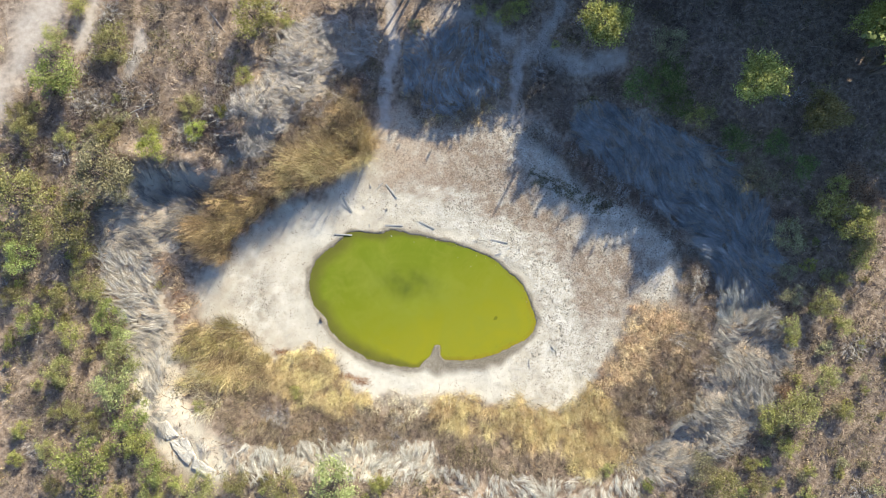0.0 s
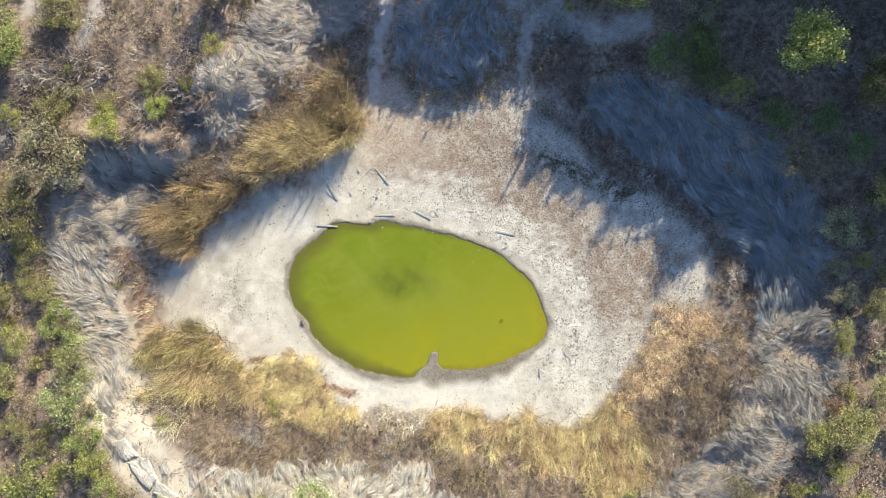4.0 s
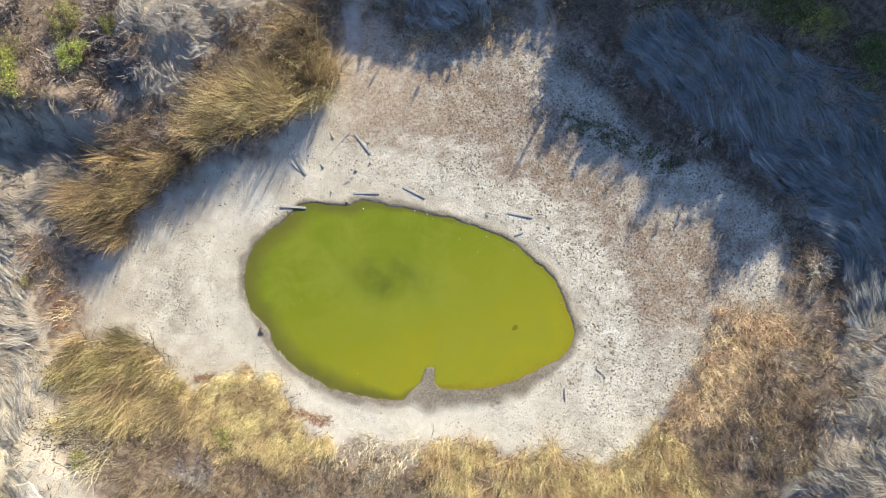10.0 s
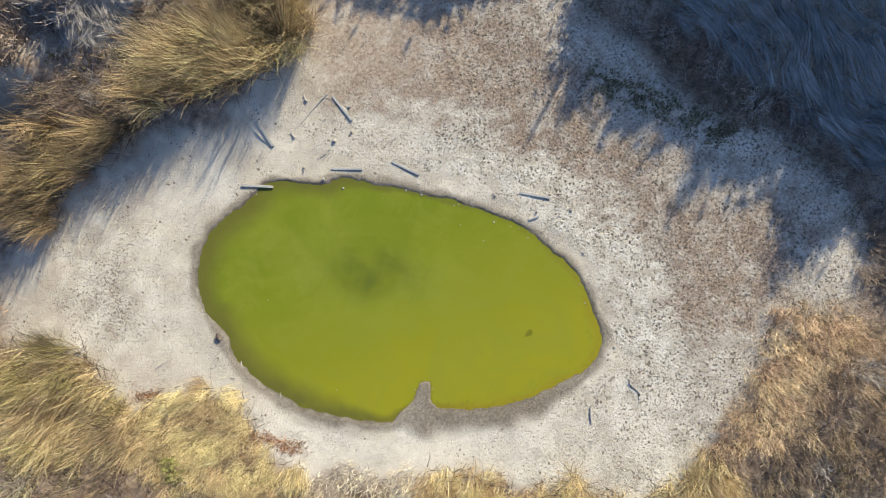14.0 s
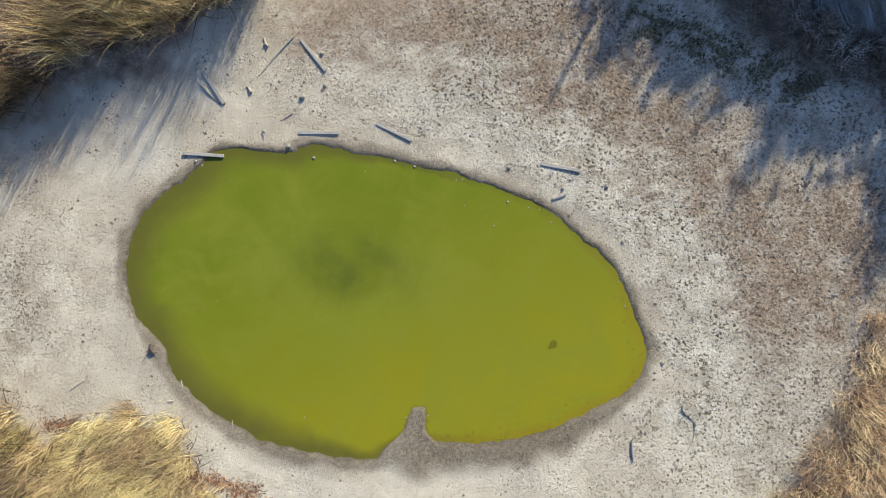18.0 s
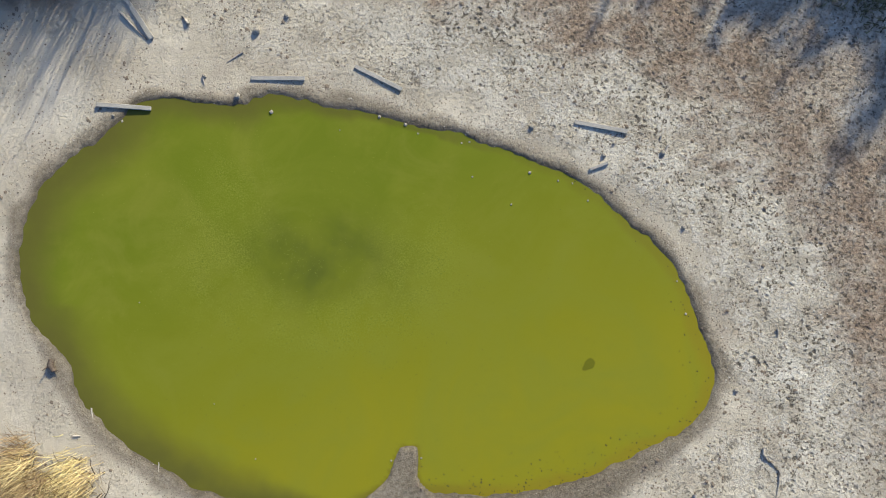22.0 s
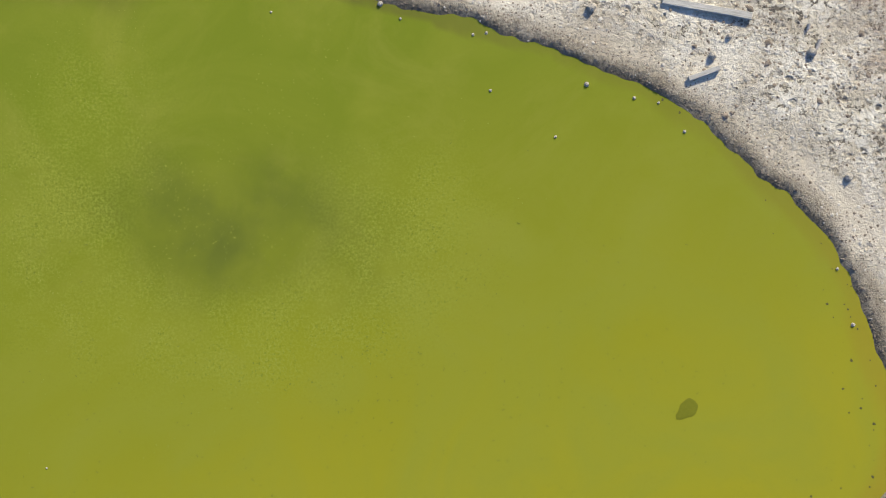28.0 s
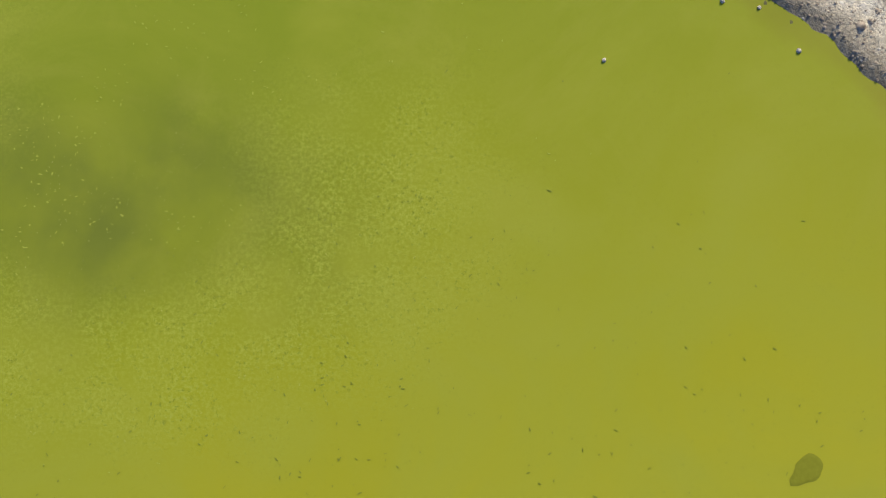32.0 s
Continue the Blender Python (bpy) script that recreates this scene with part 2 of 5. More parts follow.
REED_ORANGE = foliage("orange_reed", (0.25, 0.155, 0.085), (0.66, 0.475, 0.28), (0.9, 0.745, 0.52), sheer=0.2)
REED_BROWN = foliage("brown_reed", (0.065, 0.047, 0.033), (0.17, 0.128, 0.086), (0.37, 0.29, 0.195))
# darker, cooler copy of the flattened reed, with shade put into its colour
REED_SHADED = foliage("shaded_flattened_reed", (0.085, 0.087, 0.087), (0.265, 0.27, 0.267), (0.45, 0.45, 0.437), patch=0.5, sheaf=0.6)
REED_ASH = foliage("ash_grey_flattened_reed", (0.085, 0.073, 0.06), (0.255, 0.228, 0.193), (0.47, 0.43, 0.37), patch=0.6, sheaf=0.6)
REED_GREY = foliage("bleached_flattened_reed", (0.2, 0.172, 0.138), (0.43, 0.385, 0.32), (0.68, 0.63, 0.54), patch=0.5, sheaf=0.6)
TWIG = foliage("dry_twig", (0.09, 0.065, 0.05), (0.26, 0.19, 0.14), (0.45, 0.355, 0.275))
TWIG_GREY = foliage("grey_twig", (0.18, 0.155, 0.135), (0.42, 0.37, 0.32), (0.6, 0.55, 0.49))
SCRUB_BROWN = foliage("brown_scrub_leaf", (0.06, 0.044, 0.036), (0.14, 0.105, 0.08), (0.27, 0.21, 0.155))
LOW_PLANT = foliage("damp_low_plant", (0.05, 0.044, 0.024), (0.13, 0.112, 0.06), (0.22, 0.19, 0.11))
SCRUB_OLIVE = foliage("olive_scrub_leaf", (0.1, 0.085, 0.04), (0.22, 0.2, 0.085), (0.38, 0.34, 0.16), sheer=0.2)
LEAF = {
    "green": foliage("green_leaf", (0.17, 0.2, 0.055), (0.3, 0.33, 0.09), (0.42, 0.43, 0.15), sheer=0.4),
    "leafy": foliage("soft_green_leaf", (0.24, 0.265, 0.09), (0.4, 0.42, 0.16), (0.52, 0.52, 0.25), sheer=0.45),
    "olive": foliage("olive_leaf", (0.2, 0.185, 0.065), (0.34, 0.315, 0.115), (0.46, 0.425, 0.19), sheer=0.45),
    "yellow": foliage("yellow_green_leaf", (0.22, 0.22, 0.055), (0.41, 0.4, 0.11), (0.54, 0.52, 0.19), sheer=0.42),
    "bright": foliage("bright_green_leaf", (0.2, 0.225, 0.036), (0.38, 0.395, 0.075), (0.51, 0.5, 0.14), sheer=0.4),
    "rust": foliage("rust_brown_leaf", (0.12, 0.07, 0.04), (0.27, 0.17, 0.1), (0.4, 0.28, 0.18), sheer=0.2),
    "dark": foliage("dark_leaf", (0.07, 0.095, 0.025), (0.16, 0.19, 0.055), (0.26, 0.28, 0.1), sheer=0.25),
    "pale": foliage("pale_leaf", (0.19, 0.172, 0.088), (0.31, 0.283, 0.15), (0.42, 0.385, 0.22), sheer=0.3),
}


# ---- ground form: the pond's rim and the edge of the bare shore, as radius over angle ----
CX, CY = 2.77, -1.01
RIM = (7.66, -0.374, -0.128, 2.036, -0.657, 0.267, -0.015, 0.227, -0.397, 0.027, -0.061, -0.019, -0.106, 0.018, -0.028, -0.003, -0.066, -0.054, -0.026, -0.02, -0.048,
       -0.008, 0.043, -0.047, -0.033, 0.013, 0.026, -0.028, 0.047, -0.014, -0.011, 0.016, 0.017, -0.028, 0.034, 0.005, -0.006, 0.01, 0.026, -0.012, -0.015)
BARE = (15.462, 2.176, 3.461, 3.436, 0.394, -0.716, -0.285, 1.677, -0.273, -0.518, 0.55, 0.597, 0.39, 0.119, 0.401, 0.101, 0.89)


def radius(series, a):
    r = series[0] + 0 * a
    for k in range(1, len(series) // 2 + 1):
        r = r + series[2 * k - 1] * np.cos(k * a) + series[2 * k] * np.sin(k * a)
    return r


def smooth(lo, hi, v):
    u = np.clip((v - lo) / (hi - lo), 0, 1)
    return u * u * (3 - 2 * u)


def waves(x, y, scale, seed):
    """A cheap rolling noise of about -1 to 1."""
    rng = np.random.RandomState(seed)
    out = 0 * x
    for i in range(7):
        a, p = rng.uniform(0, 6.283), rng.uniform(0, 6.283)
        k = 6.283 / (scale * rng.uniform(0.6, 1.7))
        out = out + np.sin(k * (x * np.cos(a) + y * np.sin(a)) + p)
    return out / 3.5


def shore(x, y):
    """Metres outside the water's rim (negative in the water), and outside the bare shore's edge."""
    a = np.arctan2(y - CY, x - CX)
    r = np.hypot(x - CX, y - CY)
    spit = np.exp(-((x - 4.12 - 0.2 * (y + 5.4)) / (0.43 + 0.45 * smooth(-6.05, -6.9, y))) ** 4) * smooth(-5.0, -5.25, y) * smooth(-8.2, -6.9, y)
    s = (r - radius(RIM, a)) * 0.93 + 1.6 * spit
    s = s + 0.42 * np.exp(-((x + 6.45) / 0.75) ** 2 - ((y + 2.95) / 0.5) ** 2) - 0.22 * np.exp(-((x + 7.3) / 0.8) ** 2 - ((y + 1.5) / 0.8) ** 2)
    s = s + 0.045 * waves(x, y, 0.9, 3) + 0.03 * waves(x, y, 0.45, 4)
    return s, r - radius(BARE, a)


# low mounds under the scrub and hollows between them: place, radius and rise
# this row's ridge is added, hidden by shrubs, to cast shade into the hollows
MOUNDS = ((-22.6, 11.6, 1.5, 0.9), (-20.2, 11.5, 1.5, 1.1), (-17.9, 11.3, 1.5, 1.1), (-15.6, 10.9, 1.3, 0.8), (-13.4, 15.9, 1.5, 1.2), (-11.6, 14.7, 1.4, 0.7), (-21.4, 8.6, 1.9, -0.7), (-17.8, 8.8, 1.7, -0.7), (-14.9, 13.6, 1.3, -0.5),
          (-10.2, 17.2, 2.2, 0.7), (-8.0, 21.0, 2.2, 0.6), (-4.6, 23.2, 2.0, 0.5))


def height(x, y):
    s, b = shore(x, y)
    a = np.arctan2(y - CY, x - CX)
    gap = np.exp(-((a - 1.62) / 0.5) ** 2)
    rise = (2.1 * smooth(0, 13, b) + 0.5 * smooth(12, 30, b)) * (1 - 0.85 * gap)
    bed = -0.45 * smooth(0.0, 3.5, -s)
    bank = 0.09 * (smooth(-0.14, 0.16, s) - smooth(-0.14, 0.16, 0.0)) + 0.35 * smooth(0.1, 14, s)
    bumps = smooth(0.1, 1.5, s) * (0.006 * waves(x, y, 1.5, 5) + 0.045 * waves(x, y, 6, 6)) + smooth(0, 4, b) * 0.14 * waves(x, y, 3.5, 7)
    for mx, my, mr, up in MOUNDS:
        bumps = bumps + up * np.exp(-((x - mx) ** 2 + (y - my) ** 2) / mr ** 2)
    far = smooth(60, 400, b) * 3 * waves(x, y, 160, 8)
    return bed + bank + rise + bumps + far


# ---- builders ----
def mesh_of(name, verts, faces, material, smooth_shade=False):
    """One mesh from an array of places and rows of three or four corners."""
    me = bpy.data.meshes.new(name)
    faces = [np.asarray(f) for f in (faces if isinstance(faces, list) else [faces]) if len(f)]
    counts = np.concatenate([np.full(len(f), f.shape[1]) for f in faces])
    loops = np.concatenate([f.ravel() for f in faces]).astype(np.int32)
    me.vertices.add(len(verts))
    me.vertices.foreach_set("co", np.asarray(verts, np.float32).ravel())
    me.loops.add(len(loops))
    me.loops.foreach_set("vertex_index", loops)
    me.polygons.add(len(counts))
    me.polygons.foreach_set("loop_start", np.concatenate([[0], np.cumsum(counts)[:-1]]).astype(np.int32))
    me.update(calc_edges=True)
    if smooth_shade:
        me.polygons.foreach_set("use_smooth", np.ones(len(counts), bool))
    me.materials.append(material)
    return me


def part_mesh(name, me, parent, label=""):
    ob = new(name, me)
    ob.parent = parent
    return tagged(ob, label)


def part(name, bm, material, parent, label=""):
    me = bpy.data.meshes.new(name)
    bm.to_mesh(me)
    bm.free()
    me.materials.append(material)
    return part_mesh(name, me, parent, label)


def ground_at(x, y):
    return float(height(np.array([float(x)]), np.array([float(y)]))[0])


def inside(poly, n, rng):
    """n places strewn within an outline."""
    p = np.array(poly)
    lo, hi = p.min(0), p.max(0)
    out = np.empty((0, 2))
    while len(out) < n:
        q = rng.uniform(lo, hi, (n * 2, 2))
        hit = np.zeros(len(q), bool)
        for (x0, y0), (x1, y1) in zip(p, np.roll(p, -1, 0)):
            c = ((y0 > q[:, 1]) != (y1 > q[:, 1]))
            hit ^= c & (q[:, 0] < (x1 - x0) * (q[:, 1] - y0) / (y1 - y0 + 1e-9) + x0)
        out = np.concatenate([out, q[hit]])
    return out[:n]


def blades(base, turn, length, lean, droop, width, rng, seg=3):
    """Arching strips, one island each: places, and corners in threes."""
    n = len(base)
    p, rows = base.astype(float).copy(), []
    curl = rng.normal(0, 0.4, n)
    twist = rng.uniform(-0.5, 0.5, n)
    for i in range(seg + 1):
        aim = turn + curl * (i / seg - 0.35)
        ways = np.stack([np.cos(aim), np.sin(aim)], 1)
        side = np.stack([-np.sin(aim) * np.cos(twist), np.cos(aim) * np.cos(twist), np.sin(twist)], 1)
        w = width * (1 - (i / seg) ** 2) * 0.5
        if i < seg:
            rows += [p - side * w[:, None], p + side * w[:, None]]
        else:
            rows += [p]
        a = lean + droop * (i + 0.5) / seg
        step = length / seg
        p = p + np.concatenate([ways * (np.sin(a) * step)[:, None], (np.cos(a) * step)[:, None]], 1)
    v = np.stack(rows, 1)
    k = v.shape[1]
    tri = []
    for i in range(seg - 1):
        j = 2 * i
        tri += [(j, j + 2, j + 1), (j + 1, j + 2, j + 3)]
    tri += [(k - 3, k - 1, k - 2)]
    f = (np.arange(n)[:, None, None] * k + np.array(tri)[None]).reshape(-1, 3)
    return v.reshape(-1, 3), f


def tubes(lines, sides=5):
    """Tapered round branches: each line a list of (place, radius)."""
    vs, fs, o = [], [], 0
    ring = [(math.cos(6.2832 * i / sides), math.sin(6.2832 * i / sides)) for i in range(sides)]
    for line in lines:
        for i, (p, r) in enumerate(line):
            q = line[min(i + 1, len(line) - 1)][0]
            b = line[max(i - 1, 0)][0]
            d = (Vector(q) - Vector(b)).normalized()
            u = d.orthogonal().normalized()
            w = d.cross(u)
            vs += [Vector(p) + (u * c + w * s) * r for c, s in ring]
        for i in range(len(line) - 1):
            for j in range(sides):
                a, b2 = o + i * sides + j, o + i * sides + (j + 1) % sides
                fs.append((a, b2, b2 + sides, a + sides))
        o += len(line) * sides
    return np.array([tuple(v) for v in vs]), np.array(fs)


def limb(start, end, r0, r1, rng, bend=0.15, n=4):
    a, b = np.array(start, float), np.array(end, float)
    mid = rng.normal(0, bend * np.linalg.norm(b - a), 3)
    return [(tuple(a + (b - a) * t + mid * t * (1 - t) * 2), r0 + (r1 - r0) * t) for t in np.linspace(0, 1, n + 1)]


def leaves(centres, spread, per, size, rng):
    """Small pointed leaves round many clump centres."""
    c = np.repeat(centres, per, 0)
    s = np.repeat(spread, per)
    p = c + rng.normal(0, 1, c.shape) * s[:, None] * np.array([0.55, 0.55, 0.42])
    n = len(p)
    u = rng.normal(0, 1, (n, 3)) * np.array([1, 1, 0.6])
    u /= np.linalg.norm(u, axis=1)[:, None]
    w = np.cross(u, rng.normal(0, 1, (n, 3)) + np.array([0, 0, 1.2]))
    w /= np.linalg.norm(w, axis=1)[:, None]
    z = size * rng.uniform(0.6, 1.4, n)[:, None]
    v = np.stack([p - u * z, p + w * z * 0.45, p + u * z, p - w * z * 0.45], 1).reshape(-1, 3)
    return v, np.arange(4 * n).reshape(-1, 4)


def woody_plant(name, kind, seed, tall=0.9, stems=4, clumps=50, per=44, leaf=0.05, gaps=0.0, label="", category="bush", group=""):
    """A bush or tree with a crown one metre in radius: bark limbs and a crown of small leaves with gaps in it."""
    rng = np.random.RandomState(seed)
    root = tagged(new(name), label, category, group)
    centre = np.array([0, 0, tall])
    d = rng.normal(0, 1, (clumps, 3))
    d[:, 2] = np.abs(d[:, 2]) * 0.9 - 0.25
    d /= np.linalg.norm(d, axis=1)[:, None]
    lobes = 1 + 0.28 * np.sin(3 * np.arctan2(d[:, 1], d[:, 0]) + seed) + rng.normal(0, 0.1, clumps)
    reach = rng.uniform(0.35, 0.95, clumps) ** 0.6 * lobes * 0.86
    heads = centre + d * reach[:, None] * np.array([1, 1, 0.72])
    if gaps:
        heads = heads[np.sin(heads[:, 0] * 4 + seed) * np.cos(heads[:, 1] * 5) > -1 + gaps]
    heads[:, 2] = np.maximum(heads[:, 2], 0.14)
    for i in range(stems):
        a = 6.283 * i / stems + rng.uniform(-0.4, 0.4)
        top = (0.35 * math.cos(a), 0.35 * math.sin(a), tall * rng.uniform(0.75, 1.0))
        line = limb((0.05 * math.cos(a), 0.05 * math.sin(a), -0.06), top, 0.05, 0.022, rng)
        v, f = tubes([line])
        stem = part_mesh("stem", mesh_of("stem", v, f, BARK, True), root)
        boughs = [limb(line[2][0] if rng.rand() < 0.4 else top, h, 0.017, 0.006, rng, n=3) for h in heads[i::stems][:6]]
        v, f = tubes(boughs)
        part_mesh("branch", mesh_of("branch", v, f, BARK, True), stem)
    v, f = leaves(heads, rng.uniform(0.16, 0.3, len(heads)), per, leaf, rng)
    v[:, 2] = np.maximum(v[:, 2], 0.02)
    part_mesh("crown", mesh_of("crown", v, f, LEAF[kind]), root)
    return root


def dry_shrub(name, seed, material, n=190, label="", group="dry shrubs on the slope"):
    """A leafless twiggy shrub, one metre in radius."""
    rng = np.random.RandomState(seed)
    root = tagged(new(name), label, "shrub", group)
    m = n // 4
    turn = rng.uniform(0, 6.283, m)
    base = np.stack([rng.normal(0, 0.12, m), rng.normal(0, 0.12, m), np.full(m, -0.03)], 1)
    length = rng.uniform(0.7, 1.25, m)
    lean = rng.uniform(0.25, 1.15, m)
    v1, f1 = blades(base, turn, length, lean, rng.uniform(-0.2, 0.4, m), rng.uniform(0.02, 0.034, m), rng)
    # side twigs spring from the stems
    pick = rng.randint(0, m, n)
    at = rng.uniform(0.3, 0.85, n) * length[pick]
    start = base[pick] + np.stack([np.cos(turn[pick]) * np.sin(lean[pick]) * at, np.sin(turn[pick]) * np.sin(lean[pick]) * at, np.cos(lean[pick]) * at], 1)
    v2, f2 = blades(start, turn[pick] + rng.normal(0, 0.9, n), rng.uniform(0.25, 0.6, n), rng.uniform(0.5, 1.5, n), rng.uniform(-0.4, 0.4, n), rng.uniform(0.013, 0.024, n), rng)
    part_mesh("stem_base", mesh_of("stem_base", v1, f1, BARK), root)
    part_mesh("twig_crown", mesh_of("twig_crown", v2, f2, material), root)
    return root


def tussock(x, y, r, tall, material, label, rng, density=150, name="reed_clump", group="reed clumps round the pond", droop=1.0):
    """A clump of dry reed: several tufts of arching blades that fan outwards, with broken ones lying low at their foot."""
    root = tagged(new(name), label, "reeds", group)
    g = ground_at(x, y)
    root.matrix_world = pose(x, y, g)
    fine = 0.62 if density > 370 else 0.8
    shades = material if isinstance(material, tuple) else (material,)
    tufts = 4 + int(2.6 * r * r)
    n = max(40, int(1.4 * density * r * r / tufts))
    for i in range(tufts):
        d, a = r * 0.85 * math.sqrt((i + 0.5) / tufts), 2.4 * i + rng.uniform(-0.5, 0.5)
        cx, cy = d * math.cos(a), d * math.sin(a)
        px, py = cx + rng.normal(0, 0.24, n), cy + rng.normal(0, 0.24, n)
        base = np.stack([px, py, height(x + px, y + py) - g - 0.03], 1)
        wind = -2.0 + 0.9 * float(waves(np.array([x + cx]), np.array([y + cy]), 5, 41)[0])
        swing = math.atan2(0.75 * cy / r + 0.6 * math.sin(wind), 0.75 * cx / r + 0.6 * math.cos(wind)) + rng.normal(0, 0.35)
        turn = swing + rng.normal(0, 0.8, n)
        lean = droop * (rng.uniform(0.05, 0.4) + rng.uniform(-0.1, 0.3, n) + 0.15 * d / r)
        long = tall * rng.uniform(0.65, 1.25) * rng.uniform(0.4, 1.05, n)
        v, f = blades(base, turn, long, lean, droop * rng.uniform(0.2, 1.35, n), fine * rng.uniform(0.012, 0.028, n) * np.where(rng.uniform(0, 1, n) < 0.2, 1.7, 1), rng, 3)
        v[:, 2] = np.maximum(v[:, 2], -0.05)
        part_mesh("reed_tuft", mesh_of("reed_tuft", v, f, shades[rng.randint(len(shades))]), root)["kind"] = "stuff"
    m = int(50 * r * r)
    d, a = np.sqrt(rng.uniform(0, 1, m)) * r, rng.uniform(0, 6.283, m)
    px, py = d * np.cos(a), d * np.sin(a)
    base = np.stack([px, py, height(x + px, y + py) - g + 0.02], 1)
    v, f = blades(base, rng.uniform(0, 6.283, m), tall * rng.uniform(0.3, 0.7, m), rng.uniform(0.9, 1.4, m), rng.uniform(0, 0.3, m), rng.uniform(0.02, 0.045, m), rng, 2)
    part_mesh("leaf_litter", mesh_of("leaf_litter", v, f, REED_BROWN), root, "brown broken blades low in the clump")["kind"] = "stuff"
    return root


def reed_mat(poly, seed, label, aim, material, per=9.0, long=1.2, heap=0.45, mess=0.3, open_at=-0.75):
    """Fallen reed in combed sheaves that lap over one another, heaped in ridges, with dark troughs between."""
    rng = np.random.RandomState(seed)
    p = np.array(poly)
    area = 0.5 * abs(np.dot(p[:, 0], np.roll(p[:, 1], 1)) - np.dot(p[:, 1], np.roll(p[:, 0], 1)))
    q = inside(poly, int(area * per), rng)
    flow = aim + 0.85 * waves(q[:, 0], q[:, 1], 9, seed + 1) + 0.35 * waves(q[:, 0], q[:, 1], 3, seed + 2) + rng.normal(0, mess, len(q))
    ridge = waves(q[:, 0], q[:, 1], 3.4, seed + 5) + 0.5 * waves(q[:, 0], q[:, 1], 1.5, seed + 6)
    stay = ridge + rng.normal(0, 0.25, len(q)) > open_at
    q, flow, ridge = q[stay], flow[stay], ridge[stay]
    m, per_sheaf = len(q), 11
    tone = np.clip(rng.normal(0.5, 0.16, m) + 0.14 * waves(q[:, 0], q[:, 1], 4.5, seed + 8), 0, 1)
    size = long * rng.uniform(0.6, 1.25, m)
    rise = heap * np.clip(0.5 + 0.75 * ridge, 0, 1.6) + rng.uniform(0.04, 0.3, m)
    k = np.repeat(np.arange(m), per_sheaf)
    n = len(k)
    fan = rng.normal(0, 1, n)
    c, s = np.cos(flow)[k], np.sin(flow)[k]
    wide = rng.uniform(0.03, 0.09, m)[k]
    back = rng.normal(0, 0.12, n)
    at = q[k] + np.stack([back * c - fan * wide * s, back * s + fan * wide * c], 1)
    base = np.stack([at[:, 0], at[:, 1], height(at[:, 0], at[:, 1]) + rise[k] - 0.05 * np.abs(fan) + rng.uniform(0, 0.06, n)], 1)
    v, f = blades(base, flow[k] + 0.11 * fan, size[k] * rng.uniform(0.7, 1.1, n), rng.uniform(1.3, 1.55, n), rng.uniform(0.1, 0.45, n), rng.uniform(0.014, 0.032, n), rng, 3)
    kv = len(v) // n
    v[:, 2] = np.maximum(v[:, 2], height(v[:, 0], v[:, 1]) + 0.015)
    ob = new("flattened_reeds", mesh_of("flattened_reeds", v, f, material))
    ob.data.attributes.new("sheaf", "FLOAT", "POINT").data.foreach_set("value", np.repeat(tone[k], kv).astype(np.float32))
    return tagged(ob, label, "reeds", "", "stuff")


def bed(poly, gap, r, tall, material, label, seed, density=300, leave=None, droop=1.0):
    """Reed clumps that fill an outline at an even but uneven-edged spacing."""
    g = np.random.RandomState(seed)
    spots = []
    for x, y in inside(poly, int(60 / gap ** 2) * 12, g):
        if all((x - a) ** 2 + (y - b) ** 2 > (gap * 0.82) ** 2 for a, b in spots) and not (leave and math.hypot(x - leave[0], y - leave[1]) < leave[2]):
            spots.append((x, y))
    for x, y in spots:
        tussock(x, y, r * g.uniform(0.8, 1.2), tall * g.uniform(0.8, 1.2), material, label, g, density, droop=droop)


def near_line(x, y, line, half):
    """1 along a trodden line, falling off at its sides."""
    best = np.full(x.shape, 1e9)
    for (x0, y0), (x1, y1) in zip(line, line[1:]):
        dx, dy = x1 - x0, y1 - y0
        t = np.clip(((x - x0) * dx + (y - y0) * dy) / (dx * dx + dy * dy), 0, 1)
        best = np.minimum(best, np.hypot(x - x0 - t * dx, y - y0 - t * dy))
    return smooth(half * 1.35, half * 0.6, best + 0.25 * waves(x, y, 1.4, 21))


# outlines of the fallen reeds
MAT_NW = ((-13.5, 16.4), (-10.9, 19.6), (-9.9, 23.3), (-6.8, 24.8), (-0.9, 24.0), (-1.3, 21.3), (-4.7, 19.5), (-6.8, 17.4), (-9.3, 14.3), (-11.3, 12.0), (-14.9, 11.2), (-15.7, 13.3))
MAT_W_SHADE = ((-25.7, 9.2), (-21.9, 10.7), (-16.3, 10.4), (-15.2, 8.6), (-18.2, 6.1), (-19.7, 3.5), (-21.2, 2.5), (-25.8, 3.6))
MAT_W = ((-25.8, 3.6), (-21.3, 3.1), (-20.9, -0.5), (-19.6, -3.0), (-19.5, -6.5), (-19.9, -9.4), (-21.3, -9.4), (-23.3, -4.5), (-24.9, -0.5))
MAT_SW = ((-19.9, -9.2), (-17.8, -11.7), (-14.3, -13.9), (-12.5, -14.0), (-12.4, -16.2), (-14.8, -15.4), (-16.4, -14.2), (-18.6, -12.6), (-20.6, -11.4), (-21.0, -9.4))
MAT_S = ((-14.0, -13.4), (-10.4, -13.4), (-3.5, -13.3), (4.0, -13.6), (4.2, -16.2), (0.5, -16.7), (-6.4, -16.0), (-12.3, -16.2))
MAT_S_EAST = ((4.4, -15.5), (10.3, -16.2), (15.2, -16.5), (21.5, -16.2), (21.5, -18.2), (5.4, -18.2))
